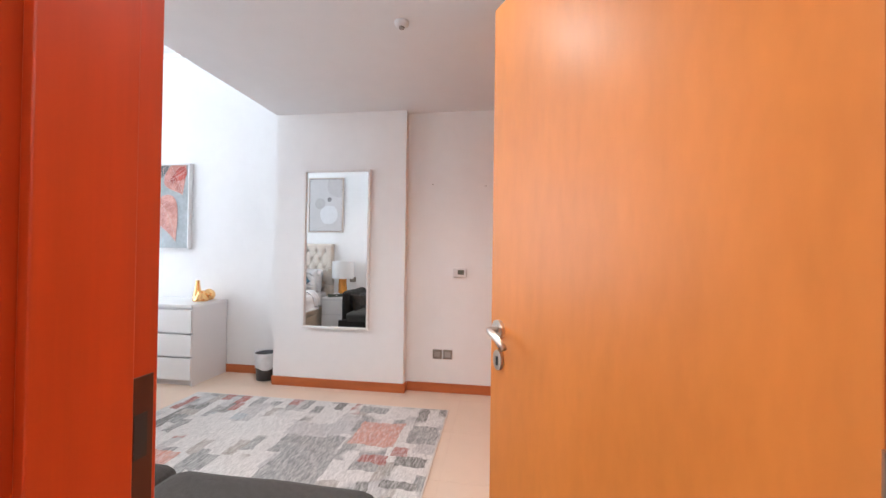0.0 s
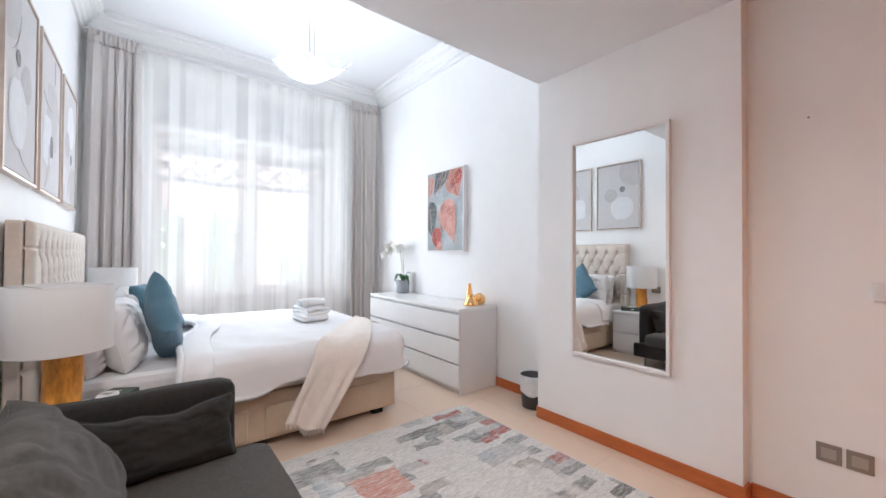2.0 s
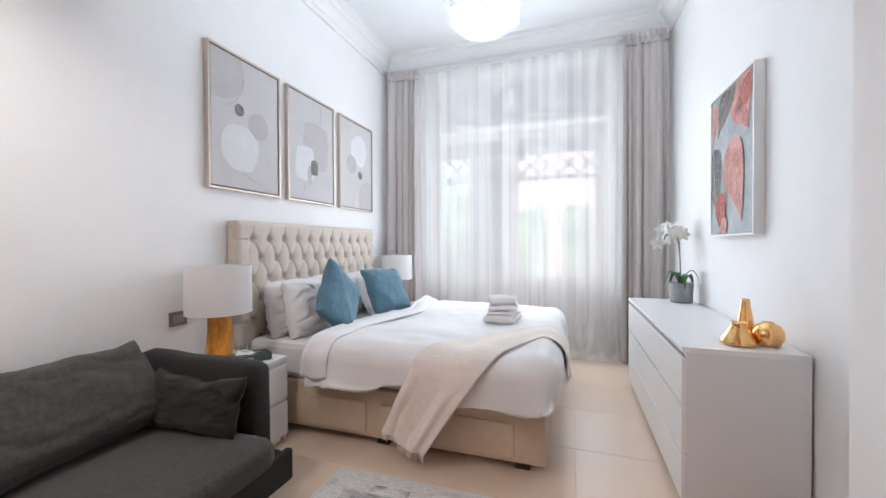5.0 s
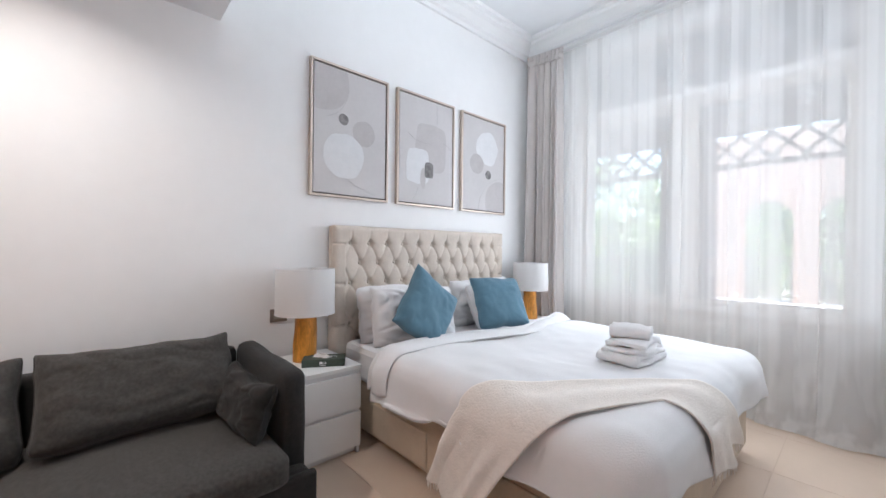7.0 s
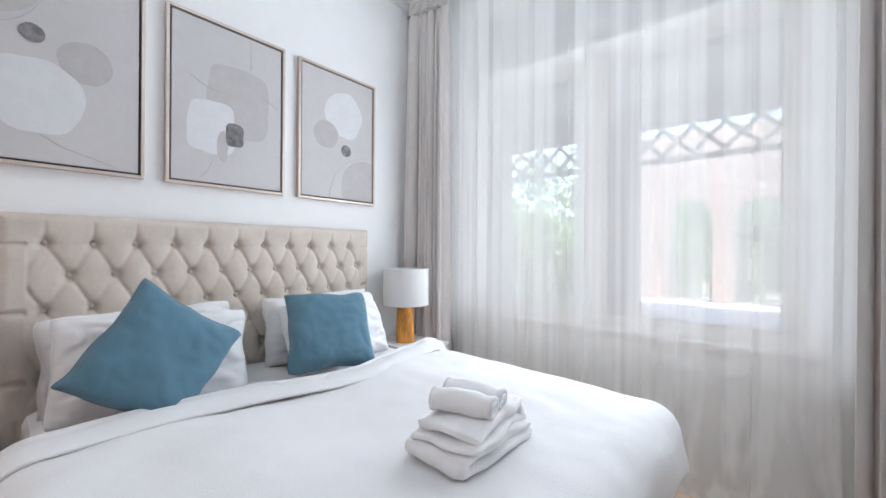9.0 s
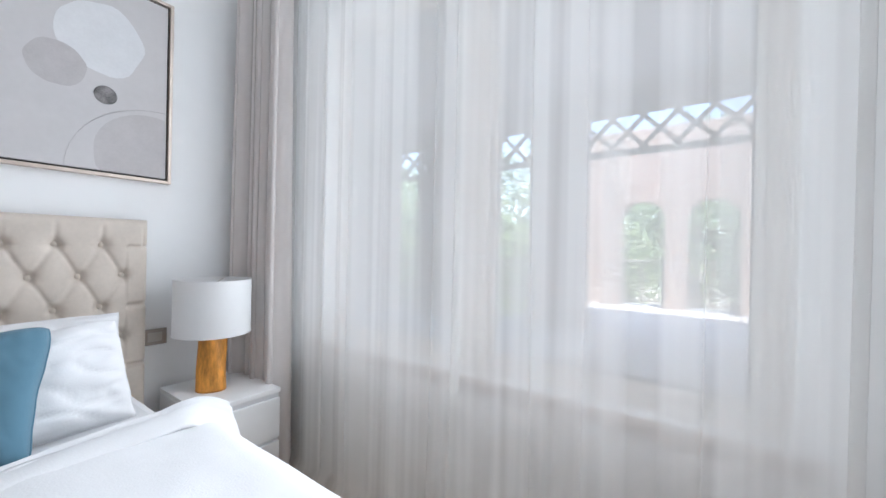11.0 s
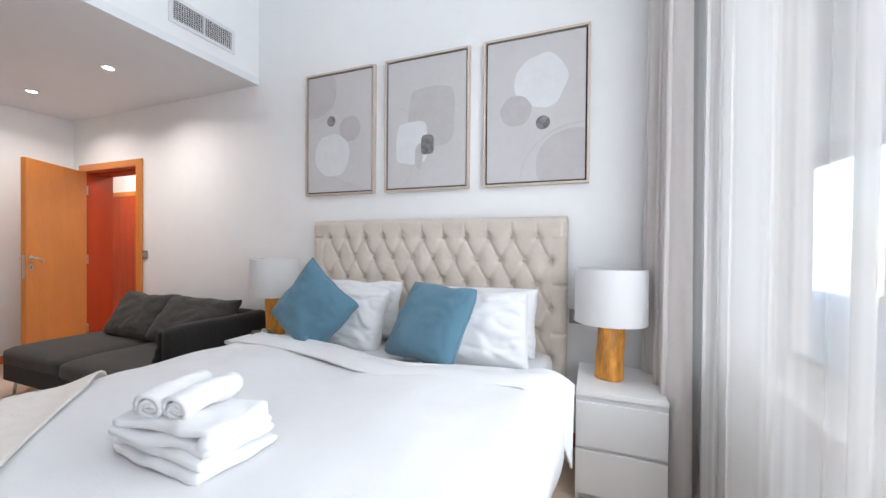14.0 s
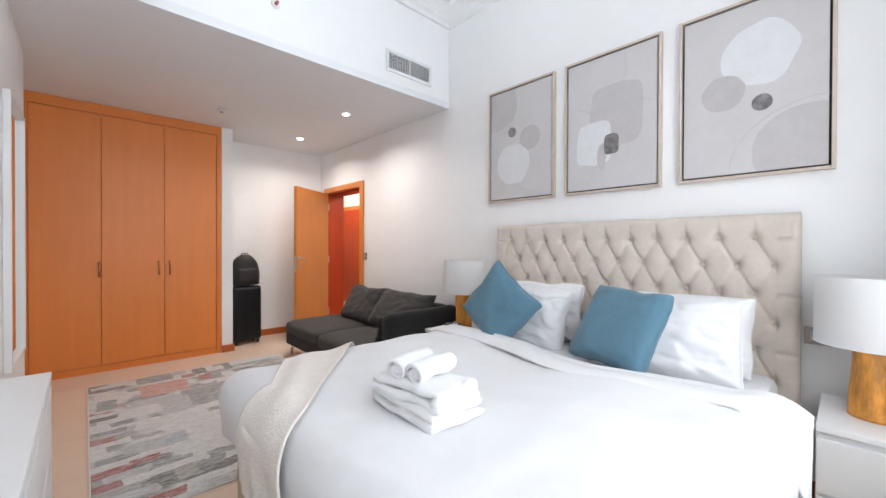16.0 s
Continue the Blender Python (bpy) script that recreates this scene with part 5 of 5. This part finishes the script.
for yy, zz in ((0.60, 1.96), (0.10, 1.94)):
    hk = thing("wall_hook", toE(ALCOVE, yy, zz), "tiny screw hole mark in white wall", "hook", "screw marks")
    part("plug", cyl(bmesh.new(), 0.005, 0.005, 0, 0.003, 10, m=Matrix.Rotation(-math.pi / 2, 4, "X")), GREYPLATE, hk)

# ---- things on the chest ----
oz = 0.781
pot = thing("orchid", pose(3.13, 4.40, oz, 0, 0, 100) @ Matrix.Scale(1.35, 4), "white orchid in a grey pot on the chest", "orchid")
part("pot", lathe([(0.050, 0.0), (0.060, 0.005), (0.064, 0.115), (0.060, 0.118), (0.056, 0.105), (0.0, 0.10)], 32), POT, pot, smooth=True)


def leaf_blade(a, ln, wd, rise):
    ca, sa = math.cos(a), math.sin(a)
    def f(u, v):
        t = u
        r = ln * t
        w = wd * math.sin(math.pi * (0.08 + 0.92 * t) ** 0.8) * (v - 0.5) * 2
        z = 0.10 + rise * math.sin(t * 2.2) - 0.10 * t * t + 0.25 * abs(w)
        return (ca * r - sa * w, sa * r + ca * w, z)
    return sheet(f, 10, 4)


for a, ln, wd, rs in ((0.2, 0.11, 0.022, 0.11), (1.6, 0.10, 0.024, 0.12), (2.9, 0.12, 0.023, 0.10), (4.1, 0.10, 0.022, 0.13), (5.2, 0.11, 0.024, 0.10)):
    part("leaf", leaf_blade(a, ln, wd, rs), LEAF, pot, smooth=True)
stems = [[(0.01, 0, 0.10), (0.015, 0.0, 0.26), (0.03, 0.01, 0.40), (0.08, 0.02, 0.465), (0.15, 0.02, 0.45), (0.20, 0.02, 0.38)], [(-0.02, 0.01, 0.10), (-0.03, 0.02, 0.25), (-0.02, 0.02, 0.36), (0.04, 0.0, 0.43), (0.10, -0.02, 0.42)]]
for st in stems:
    bm = bmesh.new()
    tube(bm, st, 0.0032, 6)
    part("stem", bm, STEM, pot, smooth=True)


def bloom(c, ax):
    bm = bmesh.new()
    for k in range(5):
        a = 2 * math.pi * k / 5 + 0.3
        wd, ln = (0.032, 0.046) if k in (0, 2) else (0.020, 0.044)
        ca, sa = math.cos(a), math.sin(a)
        vs = []
        for t, w in ((0.05, 0.15), (0.4, 0.9), (0.7, 1.0), (1.0, 0.25)):
            for s in (-1, 1):
                vs.append(bm.verts.new((ca * ln * t - sa * wd * w * s * 0.6, sa * ln * t + ca * wd * w * s * 0.6, 0.008 * math.sin(t * 2.5))))
        for i in range(0, 6, 2):
            bm.faces.new((vs[i], vs[i + 1], vs[i + 3], vs[i + 2]))
    bmesh.ops.create_icosphere(bm, subdivisions=1, radius=0.006, matrix=Matrix.Translation((0, 0, 0.006)))
    bmesh.ops.transform(bm, matrix=Matrix.Translation(c) @ Vector(ax).to_track_quat("Z", "Y").to_matrix().to_4x4(), verts=bm.verts)
    part("bloom", bm, PETAL, pot, smooth=True)


rng = random.Random(3)
for st, picks in ((stems[0], (0.62, 0.70, 0.78, 0.86, 0.93, 1.0)), (stems[1], (0.7, 0.8, 0.9, 1.0))):
    for t in picks:
        s = t * (len(st) - 1)
        i = min(len(st) - 2, int(s))
        c = Vector(st[i]).lerp(Vector(st[i + 1]), s - i)
        for q in range(2):
            bloom(c + Vector((rng.uniform(-0.02, 0.02), rng.uniform(-0.035, 0.035), rng.uniform(-0.03, 0.015))), (rng.uniform(-0.4, 0.7), rng.uniform(-1, 1), rng.uniform(-0.1, 0.5)))
v1 = tagged(new("gold_bottle_vase", mesh("gold_bottle_vase", lathe([(0.040, 0.0), (0.046, 0.004), (0.047, 0.012), (0.036, 0.08), (0.024, 0.15), (0.019, 0.19), (0.019, 0.205), (0.015, 0.206), (0.013, 0.19)], 40), GOLD, True)), "slim polished gold bottle vase on the chest", "vase")
v1.location = (3.09, 3.08, oz)
v2 = tagged(new("gold_squat_vase", mesh("gold_squat_vase", lathe([(0.050, 0.0), (0.070, 0.003), (0.073, 0.012), (0.066, 0.03), (0.045, 0.062), (0.033, 0.082), (0.030, 0.096), (0.034, 0.106), (0.027, 0.105), (0.024, 0.09)], 40), GOLD, True)), "squat polished gold vase on the chest", "vase")
v2.location = (3.03, 2.99, oz)
v3 = tagged(new("gold_round_vase", mesh("gold_round_vase", lathe([(0.030, 0.0), (0.046, 0.006), (0.062, 0.04), (0.060, 0.07), (0.046, 0.095), (0.024, 0.106), (0.022, 0.112), (0.016, 0.11), (0.014, 0.10)], 40), GOLD, True)), "round polished gold vase on the chest", "vase")
v3.location = (3.15, 3.0, oz)

# ---- bin, suitcase, bag ----
bn = thing("waste_bin", pose(3.125, 2.31, 0), "dark grey waste bin with a pale liner", "bin")
part("body", lathe([(0.085, 0.0), (0.092, 0.003), (0.108, 0.225), (0.111, 0.265), (0.106, 0.265), (0.089, 0.008), (0.0, 0.008)], 36), mat("smoky_plastic", (0.045, 0.047, 0.05), 0.3), bn, smooth=True)
LINER = mat("bin_liner", (0.72, 0.73, 0.75), 0.45, grain=0.08, scale=20)


def liner(u, v):
    a = 2 * math.pi * u
    r = 0.1105 + 0.003 * v + 0.0035 * noise.noise(Vector((math.cos(a) * 4, math.sin(a) * 4, v * 2)))
    z = 0.12 + 0.155 * v + 0.012 * math.sin(3 * a) * (1 - v)
    return ((r - 0.006 * (1 - v)) * math.cos(a), (r - 0.006 * (1 - v)) * math.sin(a), z)


weighted(part("liner", sheet(liner, 60, 10), LINER, bn, "pale plastic bag folded over the rim", True), thick=0.003)
sc = thing("suitcase", pose(1.165, -0.42, 0, 0, 0, 4), "upright black hard-shell suitcase by the wardrobe", "suitcase")
part("shell", boxes((-0.17, -0.12, 0.05, 0.17, 0.12, 0.74), bevel=0.035), SUITCASE, sc)
for k in range(5):
    part("rib", boxes((-0.13 + k * 0.06, 0.118, 0.10, -0.11 + k * 0.06, 0.126, 0.70), bevel=0.003), SUITCASE, sc)
for wx, wy in ((-0.13, -0.08), (0.13, -0.08), (-0.13, 0.08), (0.13, 0.08)):
    part("wheel", cyl(bmesh.new(), 0.024, 0.024, -0.011, 0.011, 18, m=Matrix.Translation((wx, wy, 0.024)) @ Matrix.Rotation(math.pi / 2, 4, "Y")), DARK, sc)
    part("wheel_fork", boxes((wx - 0.018, wy - 0.014, 0.024, wx + 0.018, wy + 0.014, 0.055), bevel=0.003), SUITCASE, sc)
part("handle", boxes((-0.06, -0.015, 0.735, 0.06, 0.015, 0.755), bevel=0.006), DARK, sc)
bg = thing("backpack", pose(1.165, -0.42, 0.757, 0, 0, 4), "black nylon backpack set on the suitcase", "backpack")


def bag_at(u, v):
    a, t = 2 * math.pi * u, v
    prof = max(0.0, 1 - t ** 3.6) ** 0.5
    r = 1 + 0.06 * noise.noise(Vector((math.cos(a) * 2, math.sin(a) * 2, t * 4)))
    c, s = math.cos(a), math.sin(a)
    return (0.168 * prof * r * math.copysign(abs(c) ** 0.7, c), 0.11 * prof * r * math.copysign(abs(s) ** 0.7, s), 0.39 * t)


part("body", sheet(bag_at, 48, 26), BAG, bg, smooth=True)
part("front_pocket", sheet(lambda u, v: (0.12 * (2 * u - 1), 0.108 + 0.035 * (1 - (2 * u - 1) ** 4) ** 0.5 * (1 - (2 * v - 1) ** 4) ** 0.5, 0.03 + 0.18 * v), 20, 16), BAG, bg, smooth=True)
bm = bmesh.new()
tube(bm, [(-0.05, 0, 0.37), (-0.03, 0, 0.40), (0.03, 0, 0.40), (0.05, 0, 0.37)], 0.007, 8)
part("grab_loop", bm, BAG, bg, smooth=True)

# ---- rug ----
def rug_material():
    m = bpy.data.materials.new("distressed_patchwork")
    m.use_nodes = True
    nt = m.node_tree
    L, N = nt.links.new, nt.nodes.new
    b = nt.nodes["Principled BSDF"]
    b.inputs["Roughness"].default_value = 0.95
    co = N("ShaderNodeTexCoord")
    wn0 = N("ShaderNodeTexNoise"); wn0.inputs["Scale"].default_value, wn0.inputs["Detail"].default_value = 9.0, 6
    L(co.outputs["Object"], wn0.inputs[0])
    wsub = N("ShaderNodeVectorMath"); wsub.operation = "SUBTRACT"; wsub.inputs[1].default_value = (0.5, 0.5, 0.5)
    L(wn0.outputs[1], wsub.inputs[0])
    wmul = N("ShaderNodeVectorMath"); wmul.operation = "MULTIPLY"; wmul.inputs[1].default_value = (0.085, 0.065, 0)
    L(wsub.outputs[0], wmul.inputs[0])
    warp = N("ShaderNodeVectorMath"); warp.operation = "ADD"
    L(co.outputs["Object"], warp.inputs[0]), L(wmul.outputs[0], warp.inputs[1])

    def patches(sx, sy, off):
        mp = N("ShaderNodeMapping")
        mp.inputs["Scale"].default_value, mp.inputs["Location"].default_value = (sx, sy, 1), off
        L(warp.outputs[0], mp.inputs[0])
        sep = N("ShaderNodeSeparateXYZ")
        L(mp.outputs[0], sep.inputs[0])
        fy = N("ShaderNodeMath"); fy.operation = "FLOOR"; L(sep.outputs[1], fy.inputs[0])
        sh = N("ShaderNodeMath"); sh.operation = "MULTIPLY"; sh.inputs[1].default_value = 0.37; L(fy.outputs[0], sh.inputs[0])
        ax = N("ShaderNodeMath"); ax.operation = "ADD"; L(sep.outputs[0], ax.inputs[0]), L(sh.outputs[0], ax.inputs[1])
        fx = N("ShaderNodeMath"); fx.operation = "FLOOR"; L(ax.outputs[0], fx.inputs[0])
        cb = N("ShaderNodeCombineXYZ"); L(fx.outputs[0], cb.inputs[0]), L(fy.outputs[0], cb.inputs[1])
        wn = N("ShaderNodeTexWhiteNoise"); wn.noise_dimensions = "3D"; L(cb.outputs[0], wn.inputs[0])
        return wn

    def ramp(src, rows):
        r = N("ShaderNodeValToRGB")
        r.color_ramp.interpolation = "CONSTANT"
        while len(r.color_ramp.elements) < len(rows):
            r.color_ramp.elements.new(0.5)
        for e, (p, c) in zip(r.color_ramp.elements, rows):
            e.position, e.color = p, (*c, 1)
        L(src, r.inputs[0])
        return r

    cream, ash, slate, coal, coral, brick, blue = (0.64, 0.63, 0.61), (0.46, 0.46, 0.46), (0.26, 0.265, 0.265), (0.15, 0.15, 0.14), (0.56, 0.27, 0.21), (0.34, 0.10, 0.08), (0.38, 0.43, 0.46)
    taupe = (0.36, 0.33, 0.30)
    big = ramp(patches(3.0, 6.0, (0.3, 0.1, 0)).outputs[0], ((0.0, cream), (0.30, ash), (0.42, cream), (0.66, slate), (0.78, cream), (0.90, blue), (0.95, taupe)))
    small = ramp(patches(5.0, 12.5, (0.7, 0.2, 0)).outputs[0], ((0.0, cream), (0.30, slate), (0.42, cream), (0.62, coal), (0.70, ash), (0.84, cream), (0.91, brick), (0.95, taupe)))
    pick = N("ShaderNodeTexNoise"); pick.inputs["Scale"].default_value = 2.3
    L(co.outputs["Object"], pick.inputs[0])
    pk = N("ShaderNodeMapRange"); pk.inputs[1].default_value, pk.inputs[2].default_value = 0.47, 0.53
    L(pick.outputs[0], pk.inputs[0])
    mx = N("ShaderNodeMix"); mx.data_type = "RGBA"
    L(pk.outputs[0], mx.inputs[0]), L(big.outputs[0], mx.inputs[6]), L(small.outputs[0], mx.inputs[7])
    tone = mx.outputs[2]
    for cx, cy, hx, hy, c in ((0.62, 0.80, 0.17, 0.19, slate), (0.90, 0.86, 0.13, 0.22, slate), (1.10, 0.95, 0.10, 0.17, ash), (1.12, 0.45, 0.17, 0.155, coral), (0.897, 0.228, 0.06, 0.05, brick), (0.785, 0.373, 0.045, 0.09, brick), (1.15, 0.12, 0.13, 0.10, slate),
                              (0.79, 0.13, 0.05, 0.10, coal), (0.55, 0.15, 0.04, 0.11, coal), (0.58, 1.43, 0.09, 0.09, slate), (0.52, 1.73, 0.14, 0.13, coral), (1.37, 2.22, 0.13, 0.035, brick), (1.37, 1.75, 0.07, 0.035, brick), (1.20, 1.60, 0.06, 0.05, blue),
                              (1.51, 1.19, 0.09, 0.035, slate), (1.21, 2.05, 0.055, 0.07, taupe), (1.50, 0.60, 0.06, 0.11, slate), (1.32, 1.40, 0.08, 0.03, taupe)):
        d = N("ShaderNodeVectorMath"); d.operation = "SUBTRACT"; d.inputs[1].default_value = (cx, cy, 0)
        L(warp.outputs[0], d.inputs[0])
        ab = N("ShaderNodeVectorMath"); ab.operation = "ABSOLUTE"; L(d.outputs[0], ab.inputs[0])
        sp2 = N("ShaderNodeSeparateXYZ"); L(ab.outputs[0], sp2.inputs[0])
        lx = N("ShaderNodeMath"); lx.operation = "LESS_THAN"; lx.inputs[1].default_value = hx; L(sp2.outputs[0], lx.inputs[0])
        ly = N("ShaderNodeMath"); ly.operation = "LESS_THAN"; ly.inputs[1].default_value = hy; L(sp2.outputs[1], ly.inputs[0])
        both = N("ShaderNodeMath"); both.operation = "MULTIPLY"; L(lx.outputs[0], both.inputs[0]), L(ly.outputs[0], both.inputs[1])
        mm = N("ShaderNodeMix"); mm.data_type = "RGBA"; mm.inputs[7].default_value = (*c, 1)
        L(both.outputs[0], mm.inputs[0]), L(tone, mm.inputs[6])
        tone = mm.outputs[2]
    mpw = N("ShaderNodeMapping"); mpw.inputs["Scale"].default_value = (0.6, 2.6, 1)
    L(co.outputs["Object"], mpw.inputs[0])
    wear = N("ShaderNodeTexNoise"); wear.inputs["Scale"].default_value, wear.inputs["Detail"].default_value, wear.inputs["Roughness"].default_value = 28, 8, 0.8
    L(mpw.outputs[0], wear.inputs[0])
    wr = N("ShaderNodeMapRange"); wr.inputs[1].default_value, wr.inputs[2].default_value, wr.inputs[4].default_value = 0.42, 0.68, 0.80
    L(wear.outputs[0], wr.inputs[0])
    mx2 = N("ShaderNodeMix"); mx2.data_type = "RGBA"
    mx2.inputs[7].default_value = (0.72, 0.71, 0.69, 1)
    L(wr.outputs[0], mx2.inputs[0]), L(tone, mx2.inputs[6])
    sk = N("ShaderNodeTexNoise"); sk.inputs["Scale"].default_value, sk.inputs["Detail"].default_value, sk.inputs["Roughness"].default_value = 48, 7, 0.8
    L(mpw.outputs[0], sk.inputs[0])
    sr = N("ShaderNodeMapRange"); sr.inputs[1].default_value, sr.inputs[2].default_value, sr.inputs[3].default_value, sr.inputs[4].default_value = 0.32, 0.58, 0.62, 1.16
    L(sk.outputs[0], sr.inputs[0])
    spk = N("ShaderNodeVectorMath"); spk.operation = "SCALE"
    L(mx2.outputs[2], spk.inputs[0]), L(sr.outputs[0], spk.inputs[3])
    L(spk.outputs[0], b.inputs["Base Color"])
    fb = N("ShaderNodeTexNoise"); fb.inputs["Scale"].default_value = 320
    L(co.outputs["Object"], fb.inputs[0])
    bp = N("ShaderNodeBump"); bp.inputs["Strength"].default_value, bp.inputs["Distance"].default_value = 0.5, 0.006
    L(fb.outputs[0], bp.inputs["Height"]), L(bp.outputs[0], b.inputs["Normal"])
    return m


rug = thing("rug", pose(1.05, 0.37, 0.0), "distressed patchwork rug in cream, grey and coral", "rug")
part("woven_body", boxes((0.008, 0.008, 0, 1.602, 2.302, 0.011), bevel=0.004), rug_material(), rug)
part("binding", boxes((0, 0, 0, 0.008, 2.31, 0.009), (1.602, 0, 0, 1.61, 2.31, 0.009), (0.008, 0, 0, 1.602, 0.008, 0.009), (0.008, 2.302, 0, 1.602, 2.31, 0.009)), mat("rug_binding", (0.72, 0.69, 0.65), 0.9), rug)

# ---- floor tiles ----
TS = 0.60
tile_me = mesh("tile", boxes((0.0012, 0.0012, -0.012, TS - 0.0012, TS - 0.0012, 0.0), bevel=0.0008), TILE)
for i in range(-3, 6):
    for j in range(-3, 10):
        x, y = -0.10 + i * TS, -0.30 + j * TS
        if x > EAST + 0.05 or y > NORTH - 0.05 or x < -1.9:
            continue
        o = new("tile", tile_me)
        o.parent, o.location = floor, (x, y, 0)
